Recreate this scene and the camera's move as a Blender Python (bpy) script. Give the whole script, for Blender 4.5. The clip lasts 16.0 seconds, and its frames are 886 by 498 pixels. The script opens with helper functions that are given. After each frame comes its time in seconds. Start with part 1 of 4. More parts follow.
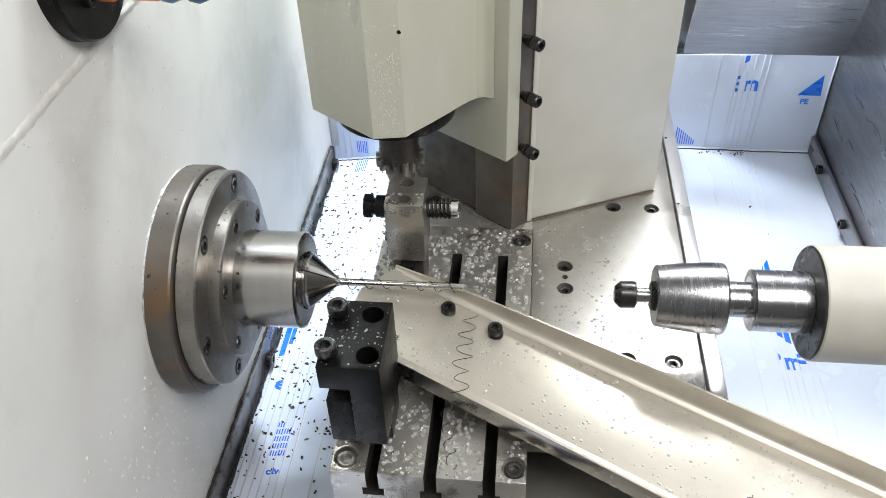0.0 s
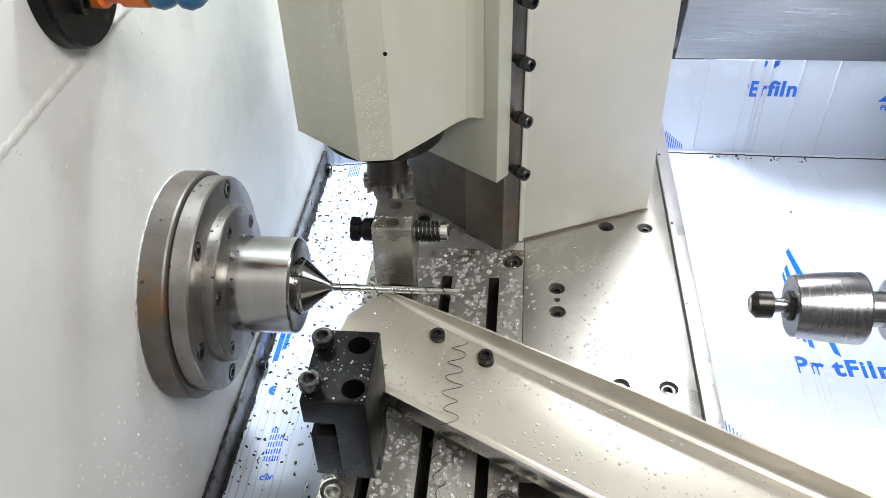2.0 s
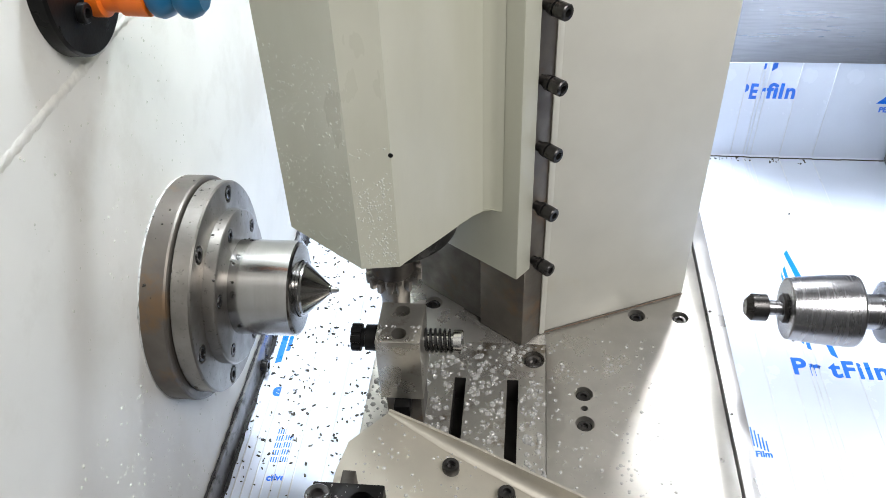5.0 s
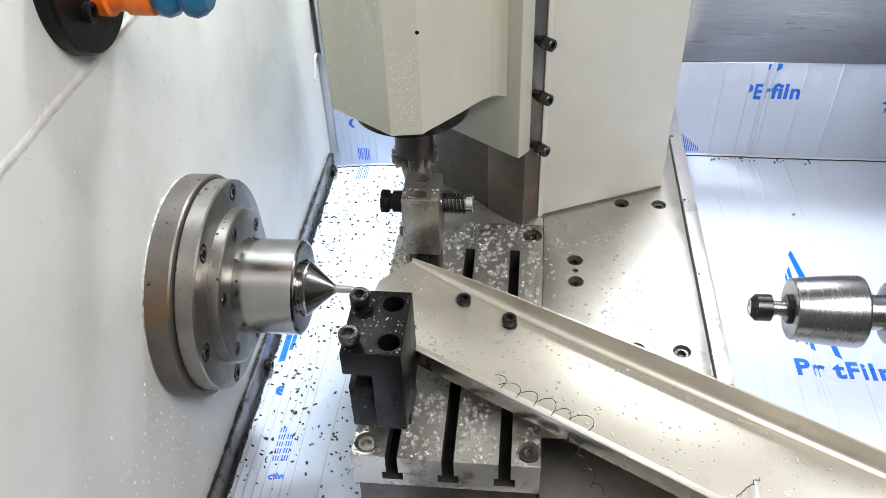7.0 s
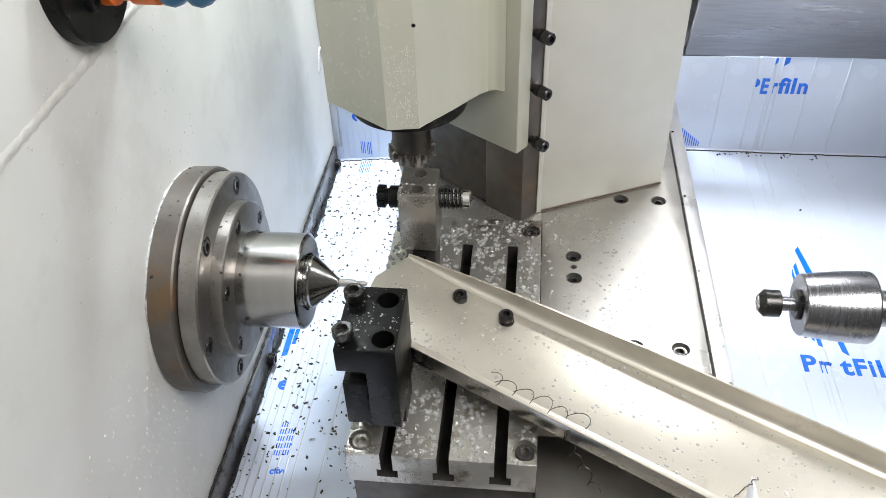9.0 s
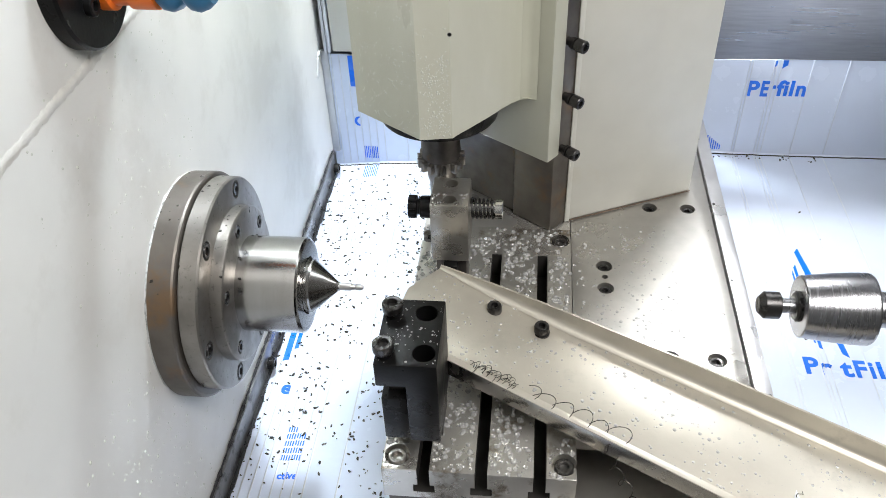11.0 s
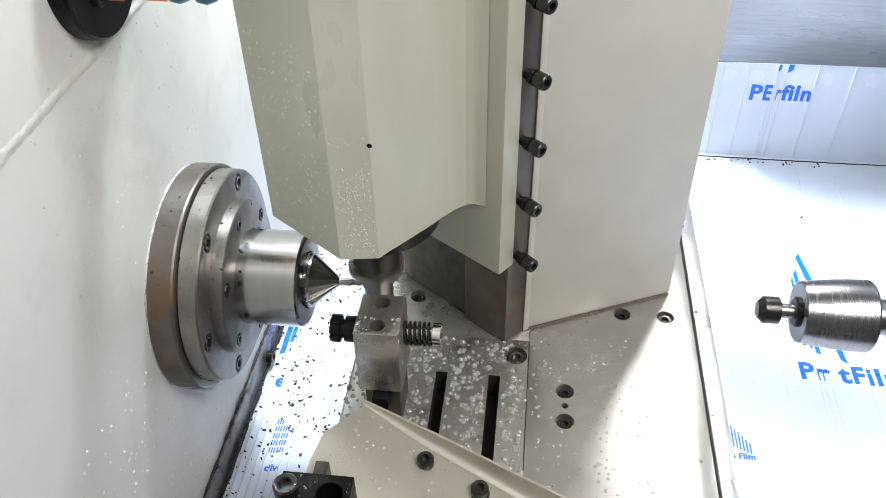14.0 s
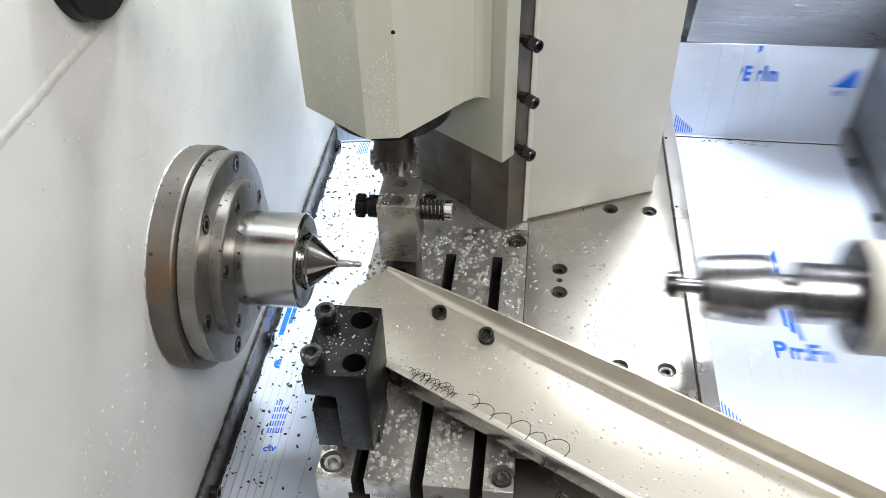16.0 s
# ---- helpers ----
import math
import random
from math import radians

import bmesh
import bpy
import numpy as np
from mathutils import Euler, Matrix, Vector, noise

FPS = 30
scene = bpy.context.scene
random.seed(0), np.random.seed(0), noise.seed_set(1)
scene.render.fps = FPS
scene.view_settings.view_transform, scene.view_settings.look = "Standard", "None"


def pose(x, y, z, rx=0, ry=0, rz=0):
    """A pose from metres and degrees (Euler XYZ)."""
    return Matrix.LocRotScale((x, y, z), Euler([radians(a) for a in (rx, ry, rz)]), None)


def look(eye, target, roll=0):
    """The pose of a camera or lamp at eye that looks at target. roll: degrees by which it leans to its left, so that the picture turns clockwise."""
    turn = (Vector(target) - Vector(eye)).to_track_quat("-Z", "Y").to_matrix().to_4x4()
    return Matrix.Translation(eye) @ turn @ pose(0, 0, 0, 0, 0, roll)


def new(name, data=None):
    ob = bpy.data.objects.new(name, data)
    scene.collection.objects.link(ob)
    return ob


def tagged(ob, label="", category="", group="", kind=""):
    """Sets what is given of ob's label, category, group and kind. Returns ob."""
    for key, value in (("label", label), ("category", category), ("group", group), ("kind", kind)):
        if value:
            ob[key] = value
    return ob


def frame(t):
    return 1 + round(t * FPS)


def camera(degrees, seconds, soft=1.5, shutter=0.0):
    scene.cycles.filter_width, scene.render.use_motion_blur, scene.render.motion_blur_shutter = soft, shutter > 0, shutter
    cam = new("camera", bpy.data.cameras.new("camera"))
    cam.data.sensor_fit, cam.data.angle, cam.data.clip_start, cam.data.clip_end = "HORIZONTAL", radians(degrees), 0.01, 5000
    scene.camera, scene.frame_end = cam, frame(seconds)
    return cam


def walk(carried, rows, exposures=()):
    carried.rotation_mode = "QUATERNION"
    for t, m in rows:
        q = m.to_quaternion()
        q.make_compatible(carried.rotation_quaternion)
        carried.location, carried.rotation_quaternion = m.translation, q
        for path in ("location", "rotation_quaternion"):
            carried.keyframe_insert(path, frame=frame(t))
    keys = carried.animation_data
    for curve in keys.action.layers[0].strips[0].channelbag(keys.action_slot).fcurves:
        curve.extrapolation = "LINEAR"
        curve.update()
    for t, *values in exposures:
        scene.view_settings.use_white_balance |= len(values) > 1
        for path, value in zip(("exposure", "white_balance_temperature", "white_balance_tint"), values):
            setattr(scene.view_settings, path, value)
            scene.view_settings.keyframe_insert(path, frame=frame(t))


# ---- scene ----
cam = camera(55.38, 16.0, soft=0.8, shutter=1.0)
CAM_ROWS = [
    (0, pose(0.1620, -0.4054, 0.3827, 49.369, 1.657, 5.500)),
    (0.5, pose(0.1617, -0.4042, 0.3811, 49.528, 1.565, 5.392)),
    (1, pose(0.1621, -0.4044, 0.3805, 49.594, 1.582, 5.165)),
    (1.5, pose(0.1606, -0.4056, 0.3818, 49.649, 1.446, 5.212)),
    (2, pose(0.1623, -0.4062, 0.3839, 49.655, 1.525, 5.036)),
    (2.5, pose(0.1643, -0.4079, 0.3861, 49.694, 1.723, 4.793)),
    (3, pose(0.1661, -0.4084, 0.3886, 49.796, 1.575, 4.962)),
    (3.5, pose(0.1662, -0.4093, 0.3883, 49.828, 1.573, 5.157)),
    (4, pose(0.1663, -0.4085, 0.3887, 49.741, 1.612, 5.156)),
    (6.5, pose(0.1670, -0.4097, 0.3915, 49.559, 1.888, 5.390)),
    (7, pose(0.1666, -0.4095, 0.3902, 49.602, 1.782, 5.518)),
    (7.5, pose(0.1654, -0.4083, 0.3879, 49.568, 1.666, 5.657)),
    (8, pose(0.1643, -0.4068, 0.3868, 49.436, 1.667, 5.775)),
    (8.5, pose(0.1635, -0.4069, 0.3862, 49.328, 1.669, 5.764)),
    (9, pose(0.1641, -0.4067, 0.3862, 49.311, 1.710, 5.771)),
    (11.5, pose(0.1638, -0.4073, 0.3856, 49.624, 1.869, 5.543)),
    (12, pose(0.1638, -0.4060, 0.3839, 49.518, 1.744, 5.624)),
    (12.5, pose(0.1619, -0.4063, 0.3846, 49.375, 1.394, 5.865)),
    (13, pose(0.1631, -0.4067, 0.3858, 49.424, 1.192, 6.162)),
    (13.5, pose(0.1637, -0.4066, 0.3862, 49.382, 1.101, 6.280)),
    (14, pose(0.1646, -0.4071, 0.3868, 49.358, 0.951, 6.500)),
    (14.5, pose(0.1665, -0.4073, 0.3879, 48.815, 1.044, 6.464)),
    (15, pose(0.1671, -0.4080, 0.3871, 48.487, 0.874, 6.439)),
    (15.5, pose(0.1665, -0.4096, 0.3870, 48.255, 0.895, 6.360)),
    (16, pose(0.1654, -0.4097, 0.3879, 48.198, 0.957, 6.355)),
]
walk(cam, CAM_ROWS, [(0, 0), (3.8, 0), (4.4, -.1), (5.4, -.1), (6.1, 0), (12.1, 0), (12.7, -.1), (14.9, -.1), (15.5, 0), (16, 0)])

# the table's travel: seconds, x, y
TABLE = [(0, 0, 0), (0.5, -.001, .0002), (0.74, -.001, 0), (0.84, -.001, -.0203), (3.5, -.0009, -.0202), (3.72, -.001, -.0202), (3.86, .0174, -.0204), (3.93, .0174, -.0206),
         (4.0, .0174, -.0333), (4.2, .0174, -.074), (4.43, .0174, -.1205), (5.4, .0174, -.1205), (6.05, .0125, .0125), (6.3, .0121, .0135), (6.5, .0121, .0138), (7, .0123, .0160), (7.5, .0116, .0153),
         (8, .0098, .0145), (8.5, .0084, .0140), (9, .0065, .0137), (9.2, .0061, .0136), (10.5, .0040, .0120), (10.8, .0304, .0075), (11.5, .0305, .0069), (12, .0304, .0064),
         (12.05, .0304, .0064), (12.5, .0304, -.0845), (12.66, .0304, -.118), (12.74, .0304, -.1214), (12.9, .001, -.1216), (13, -.0003, -.1216),
         (13.5, .0006, -.1211), (14.5, .0001, -.1209), (14.65, .0001, -.1209), (14.8, .0244, -.1209), (14.93, .0244, -.1205), (15, .0244, -.111), (15.45, .0248, -.0235), (15.5, .0248, -.0213), (15.56, .0248, -.0205),
         (15.7, -.0018, -.0196), (16, -.0021, -.0196)]
# the counter spindle's travel along x
TAIL = [(0, 0), (0.2, .004), (0.35, .022), (0.5, .066), (0.6, .0908), (0.75, .0908), (15.7, .0915), (15.8, .085), (15.9, .066), (16, .0327)]

# ---- world and light ----
world = bpy.data.worlds.new("world")
scene.world = world
world.use_nodes = True
world.node_tree.nodes["Background"].inputs[0].default_value = (0.75, 0.85, 1.0, 1)
world.node_tree.nodes["Background"].inputs[1].default_value = 0.30
scene.view_settings.exposure = 0.0


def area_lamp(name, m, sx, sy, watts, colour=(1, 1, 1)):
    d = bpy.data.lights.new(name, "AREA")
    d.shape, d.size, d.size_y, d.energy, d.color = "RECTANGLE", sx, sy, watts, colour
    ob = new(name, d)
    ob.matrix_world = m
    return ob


# lamp out of view behind the column, placed from the column's shadow edge
area_lamp("unseen_light", look((0.345, 0.360, 0.42), (0.27, 0.06, -0.10)), 0.12, 0.05, 3.4, (0.95, 0.98, 1.0))
# added lamp, out of view, that brightens the left wall and film
area_lamp("unseen_light", look((0.05, 0.34, 0.74), (-0.06, 0.20, -0.05)), 0.16, 0.10, 14.5, (0.82, 0.91, 1.0))
# lamp out of view; lights the spindle wall when the head stands forward
area_lamp("unseen_light", look((0.95, 0.20, 0.55), (-0.06, 0.27, 0.10)), 0.20, 0.30, 4.0, (0.92, 0.96, 1.0))
# broad fill lamp added high at the front right, no fixture known there
area_lamp("front_fill", look((0.72, -0.52, 1.10), (0.08, 0.04, -0.04)), 0.8, 0.5, 16.8, (1.0, 0.975, 0.955))


# ---- materials ----
def material(name, colour, rough=0.5, metal=0.0, vary=0.12, scale=60, bump=0.0, bump_scale=400, colour2=None, spots=None, coat=0.0, stretch=(1, 1, 1), rough_vary=0.1):
    m = bpy.data.materials.new(name)
    m.use_nodes = True
    nt = m.node_tree
    b = nt.nodes["Principled BSDF"]
    b.inputs["Metallic"].default_value = metal
    b.inputs["Coat Weight"].default_value = coat
    co = nt.nodes.new("ShaderNodeTexCoord")
    mp = nt.nodes.new("ShaderNodeMapping")
    mp.inputs["Scale"].default_value = stretch
    nt.links.new(co.outputs["Object"], mp.inputs["Vector"])
    n1 = nt.nodes.new("ShaderNodeTexNoise")
    n1.inputs["Scale"].default_value, n1.inputs["Detail"].default_value = scale, 6
    nt.links.new(mp.outputs[0], n1.inputs["Vector"])
    n2 = nt.nodes.new("ShaderNodeTexNoise")
    n2.inputs["Scale"].default_value, n2.inputs["Detail"].default_value = scale * 0.16, 3
    nt.links.new(mp.outputs[0], n2.inputs["Vector"])
    add = nt.nodes.new("ShaderNodeMath")
    add.operation = "ADD"
    nt.links.new(n1.outputs["Fac"], add.inputs[0])
    nt.links.new(n2.outputs["Fac"], add.inputs[1])
    rng = nt.nodes.new("ShaderNodeMapRange")
    rng.inputs["From Min"].default_value, rng.inputs["From Max"].default_value = 0.7, 1.3
    nt.links.new(add.outputs[0], rng.inputs["Value"])
    mix = nt.nodes.new("ShaderNodeMix")
    mix.data_type = "RGBA"
    c2 = colour2 or tuple(c * (1 - vary) for c in colour)
    c1 = colour if colour2 else tuple(min(1, c * (1 + vary)) for c in colour)
    mix.inputs["A"].default_value, mix.inputs["B"].default_value = (*c1, 1), (*c2, 1)
    nt.links.new(rng.outputs[0], mix.inputs["Factor"])
    out = mix.outputs["Result"]
    if spots:
        sc, lo, col = spots
        n3 = nt.nodes.new("ShaderNodeTexNoise")
        n3.inputs["Scale"].default_value, n3.inputs["Detail"].default_value, n3.inputs["Roughness"].default_value = sc, 8, 0.65
        nt.links.new(co.outputs["Object"], n3.inputs["Vector"])
        r3 = nt.nodes.new("ShaderNodeMapRange")
        r3.inputs["From Min"].default_value, r3.inputs["From Max"].default_value = lo, lo + 0.12
        nt.links.new(n3.outputs["Fac"], r3.inputs["Value"])
        mx = nt.nodes.new("ShaderNodeMix")
        mx.data_type = "RGBA"
        nt.links.new(r3.outputs[0], mx.inputs["Factor"])
        nt.links.new(out, mx.inputs["A"])
        mx.inputs["B"].default_value = (*col, 1)
        out = mx.outputs["Result"]
    nt.links.new(out, b.inputs["Base Color"])
    rr = nt.nodes.new("ShaderNodeMapRange")
    rr.inputs["From Min"].default_value, rr.inputs["From Max"].default_value = 0.7, 1.3
    rr.inputs["To Min"].default_value, rr.inputs["To Max"].default_value = max(0.02, rough - rough_vary), rough + rough_vary
    nt.links.new(add.outputs[0], rr.inputs["Value"])
    nt.links.new(rr.outputs[0], b.inputs["Roughness"])
    if bump:
        nb = nt.nodes.new("ShaderNodeTexNoise")
        nb.inputs["Scale"].default_value, nb.inputs["Detail"].default_value = bump_scale, 4
        nt.links.new(mp.outputs[0], nb.inputs["Vector"])
        bp = nt.nodes.new("ShaderNodeBump")
        bp.inputs["Strength"].default_value, bp.inputs["Distance"].default_value = bump, 0.001
        nt.links.new(nb.outputs["Fac"], bp.inputs["Height"])
        nt.links.new(bp.outputs[0], b.inputs["Normal"])
    return m


WALL_PAINT = material("wall_paint", (0.66, 0.655, 0.625), 0.42, 0, 0.08, 14, 0.14, 60, spots=(13, 0.52, (0.60, 0.59, 0.555)))
HEAD_PAINT = material("head_paint", (0.565, 0.565, 0.475), 0.36, 0, 0.06, 26, 0.10, 120, colour2=(0.465, 0.465, 0.37), stretch=(1, 1, 0.35))
COVER_PAINT = material("cover_paint", (0.63, 0.625, 0.565), 0.38, 0, 0.05, 30, 0.06, 150, spots=(11, 0.60, (0.60, 0.575, 0.49)))
DARK_STEEL = material("dark_steel", (0.11, 0.10, 0.092), 0.42, 0.8, 0.25, 90, 0.05, 500, spots=(45, 0.60, (0.16, 0.11, 0.07)))
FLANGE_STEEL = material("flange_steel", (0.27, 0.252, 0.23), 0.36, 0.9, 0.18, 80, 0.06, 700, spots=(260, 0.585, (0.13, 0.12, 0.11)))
TURNED_STEEL = material("turned_steel", (0.42, 0.41, 0.395), 0.17, 1.0, 0.05, 60, 0.015, 500, stretch=(14, 1, 1), rough_vary=0.03)
BRIGHT_STEEL = material("bright_steel", (0.80, 0.79, 0.77), 0.20, 1.0, 0.05, 90)
STOCK_STEEL = material("stock_steel", (0.42, 0.41, 0.40), 0.35, 0.9, 0.08, 90)
RAIL_STEEL = material("rail_steel", (0.66, 0.66, 0.67), 0.32, 0.8, 0.06, 60)
SLAB_STEEL = material("slab_steel", (0.50, 0.485, 0.45), 0.34, 0.80, 0.18, 45, 0.05, 900, spots=(52, 0.55, (0.25, 0.215, 0.17)))
TABLE_STEEL = material("table_steel", (0.475, 0.46, 0.43), 0.33, 0.82, 0.15, 45, 0.05, 900)
CHUTE_STEEL = material("chute_steel", (0.50, 0.47, 0.405), 0.40, 0.52, 0.10, 34, 0.05, 260, spots=(38, 0.57, (0.43, 0.405, 0.35)), rough_vary=0.06)
BENT_STEEL = material("bent_steel", (0.42, 0.40, 0.365), 0.27, 1.0, 0.12, 50, 0.03, 200)
POST_STEEL = material("post_steel", (0.40, 0.38, 0.34), 0.30, 0.80, 0.16, 70, 0.06, 300, spots=(90, 0.56, (0.27, 0.25, 0.215)))
STAINLESS = material("stainless", (0.33, 0.33, 0.34), 0.34, 1.0, 0.08, 40, 0.05, 600, stretch=(1, 1, 10))
BLACK_STEEL = material("black_steel", (0.006, 0.006, 0.0062), 0.32, 0.0, 0.4, 90, 0.08, 500)
# near-black colour that paints in the shade within the table slots
SLOT_SHADE = material("slot_shade", (0.05, 0.047, 0.043), 0.5, 0.5, 0.3, 90)
DARK_SURROUND = material("dark_surround", (0.16, 0.16, 0.155), 0.6, 0, 0.1, 6)
# greys for shadow lines at the slat steps; the second also colours corner trim
SHADE_TRIM_PALE = material("shade_trim_pale", (0.66, 0.71, 0.80), 0.35, 0.0, 0.1, 60)
SHADE_TRIM = material("shade_trim", (0.58, 0.60, 0.64), 0.4, 0.3, 0.1, 60)
MIST = material("mist", (0.60, 0.61, 0.55), 0.08, 0.0, 0.05, 200)
BOLT_STEEL = material("bolt_steel", (0.06, 0.058, 0.057), 0.30, 0.85, 0.2, 150)
SCREW_STEEL = material("screw_steel", (0.15, 0.145, 0.14), 0.28, 0.9, 0.2, 150)
HOLE_BLACK = material("hole_black", (0.012, 0.012, 0.012), 0.7, 0, 0.2, 100)
RUST_STEEL = material("rust_steel", (0.135, 0.12, 0.104), 0.44, 0.7, 0.2, 60, 0.08, 400, spots=(26, 0.55, (0.19, 0.125, 0.075)))
FILM = material("film", (0.70, 0.77, 0.91), 0.22, 0, 0.03, 30, 0.25, 45, coat=0.3)
FILM_BLUE = material("film_blue", (0.01, 0.17, 0.82), 0.3, 0, 0.1, 60)
ORANGE = material("orange_plastic", (0.85, 0.17, 0.01), 0.4, 0, 0.06, 60)
BLUE_PLASTIC = material("blue_plastic", (0.01, 0.12, 0.25), 0.35, 0, 0.1, 60)
SEALANT = material("sealant", (0.52, 0.53, 0.52), 0.35, 0, 0.25, 160, 0.5, 300, spots=(170, 0.50, (0.10, 0.095, 0.085)))
RUST_LINE = material("rust_line", (0.17, 0.115, 0.08), 0.6, 0, 0.4, 150, 0.3, 400)
STRIP_STEEL = material("strip_steel", (0.24, 0.235, 0.235), 0.30, 0.7, 0.3, 60, 0.15, 300, spots=(75, 0.53, (0.05, 0.048, 0.046)))
GREASE = material("grease", (0.035, 0.034, 0.036), 0.28, 0, 0.4, 120, 0.6, 350)
SEALANT_PALE = material("sealant_pale", (0.66, 0.66, 0.65), 0.3, 0, 0.12, 300, 0.4, 500)
WELD = material("weld", (0.62, 0.61, 0.57), 0.5, 0, 0.15, 120, 0.4, 300)
QUILL_PAINT = material("quill_paint", (0.48, 0.46, 0.41), 0.45, 0, 0.06, 50, 0.08, 300)
TAIL_STEEL = material("tail_steel", (0.33, 0.33, 0.345), 0.27, 1.0, 0.05, 60, stretch=(8, 1, 1), rough_vary=0.03)
CLEAR_DROP = material("clear_drop", (0.9, 0.9, 0.88), 0.06, 0.0, 0.03, 200)
CHIP_DARK = material("chip_dark", (0.06, 0.055, 0.05), 0.3, 0.8, 0.3, 300)
WATER = material("coolant", (0.92, 0.92, 0.90), 0.05, 0.0, 0.05, 200)
WATER.node_tree.nodes["Principled BSDF"].inputs["Transmission Weight"].default_value = 0.68
WATER.node_tree.nodes["Principled BSDF"].inputs["IOR"].default_value = 1.33


for m_ in (BLACK_STEEL,):
    m_.node_tree.nodes["Principled BSDF"].inputs["Specular IOR Level"].default_value = 0.16


CLEAR_DROP.node_tree.nodes["Principled BSDF"].inputs["Transmission Weight"].default_value = 0.60
CLEAR_DROP.node_tree.nodes["Principled BSDF"].inputs["IOR"].default_value = 1.33


# ---- mesh tools ----
def mesh_of(bm, name, mat, smooth=35):
    me = bpy.data.meshes.new(name)
    bmesh.ops.recalc_face_normals(bm, faces=bm.faces)
    bm.to_mesh(me)
    bm.free()
    me.materials.append(mat)
    if smooth:
        me.polygons.foreach_set("use_smooth", [True] * len(me.polygons))
        me.set_sharp_from_angle(angle=radians(smooth))
    return me


def part(name, bm, mat, parent, label="", smooth=35):
    ob = new(name, mesh_of(bm, name, mat, smooth))
    ob.parent = parent
    if label:
        ob["label"] = label
    return ob


def thing(name, label, category, group="", kind="", at=(0, 0, 0)):
    ob = new(name)
    ob.empty_display_size = 0.02
    ob.location = at
    return tagged(ob, label, category, group, kind)


def solid(name, bm, mat, label, category, group="", kind="", smooth=35):
    ob = new(name, mesh_of(bm, name, mat, smooth))
    return tagged(ob, label, category, group, kind)


def bevel(bm, w, seg=2):
    if w:
        es = [e for e in bm.edges if len(e.link_faces) == 2 and e.calc_face_angle(0) > 0.5]
        bmesh.ops.bevel(bm, geom=es, offset=w, segments=seg, profile=0.5, affect="EDGES", clamp_overlap=True)
    return bm


def box(x0, x1, y0, y1, z0, z1, w=0.0008, bm=None, seg=2):
    b = bmesh.new()
    bmesh.ops.create_cube(b, size=1)
    for v in b.verts:
        v.co = Vector(((x0 + x1) / 2 + v.co.x * (x1 - x0), (y0 + y1) / 2 + v.co.y * (y1 - y0), (z0 + z1) / 2 + v.co.z * (z1 - z0)))
    bevel(b, w, seg)
    return merge(bm, b)


def merge(bm, b):
    if bm is None:
        return b
    me = bpy.data.meshes.new("tmp")
    b.to_mesh(me)
    b.free()
    bm.from_mesh(me)
    bpy.data.meshes.remove(me)
    return bm


def moved(bm, m):
    bmesh.ops.transform(bm, matrix=m, verts=bm.verts)
    return bm


def lathe(profile, n=64, axis="X", at=(0, 0, 0), bm=None):
    """Turned body: profile of (along, radius) about an axis; ends with radius 0 close it."""
    b = bmesh.new()
    rings = []
    for a, r in profile:
        if r <= 1e-6:
            rings.append([b.verts.new((a, 0, 0))])
        else:
            rings.append([b.verts.new((a, r * math.cos(2 * math.pi * k / n), r * math.sin(2 * math.pi * k / n))) for k in range(n)])
    for p, q in zip(rings, rings[1:]):
        for k in range(n):
            j = (k + 1) % n
            if len(p) == 1 and len(q) > 1:
                b.faces.new((p[0], q[k], q[j]))
            elif len(q) == 1 and len(p) > 1:
                b.faces.new((p[k], p[j], q[0]))
            elif len(p) > 1:
                b.faces.new((p[k], p[j], q[j], q[k]))
    turn = {"X": Matrix(), "Z": pose(0, 0, 0, 0, -90, 0), "Y": pose(0, 0, 0, 0, 0, 90)}[axis]
    moved(b, Matrix.Translation(at) @ turn)
    return merge(bm, b)


def prism(points, z0, z1, w=0.0008, bm=None):
    b = bmesh.new()
    lo = [b.verts.new((x, y, z0)) for x, y in points]
    hi = [b.verts.new((x, y, z1)) for x, y in points]
    b.faces.new(lo[::-1])
    b.faces.new(hi)
    for k in range(len(lo)):
        j = (k + 1) % len(lo)
        b.faces.new((lo[k], lo[j], hi[j], hi[k]))
    bmesh.ops.recalc_face_normals(b, faces=b.faces)
    bevel(b, w)
    return merge(bm, b)


def tube(points, r, n=6, bm=None):
    b = bmesh.new()
    pts = [Vector(p) for p in points]
    rings = []
    for i, p in enumerate(pts):
        d = (pts[min(i + 1, len(pts) - 1)] - pts[max(i - 1, 0)]).normalized()
        q = d.to_track_quat("Z", "Y").to_matrix()
        rings.append([b.verts.new(p + q @ Vector((r * math.cos(2 * math.pi * k / n), r * math.sin(2 * math.pi * k / n), 0))) for k in range(n)])
    for a, c in zip(rings, rings[1:]):
        for k in range(n):
            b.faces.new((a[k], a[(k + 1) % n], c[(k + 1) % n], c[k]))
    b.faces.new(rings[0][::-1])
    b.faces.new(rings[-1])
    return merge(bm, b)


def cap_screw_bm(r, h, socket=True):
    """Socket head along +Z with its seat at z = 0."""
    hr = r * 0.52
    prof = [(0, 0), (0, r * 0.96), (h * 0.06, r), (h * 0.86, r), (h, r * 0.88), (h, hr * 1.08), (h * 0.98, hr), (h * 0.45, hr), (h * 0.4, 0)]
    return lathe(prof, 24, "Z")


MOVING = []


def on_table(ob):
    MOVING.append((ob, ob.matrix_basis.copy()))
    return ob


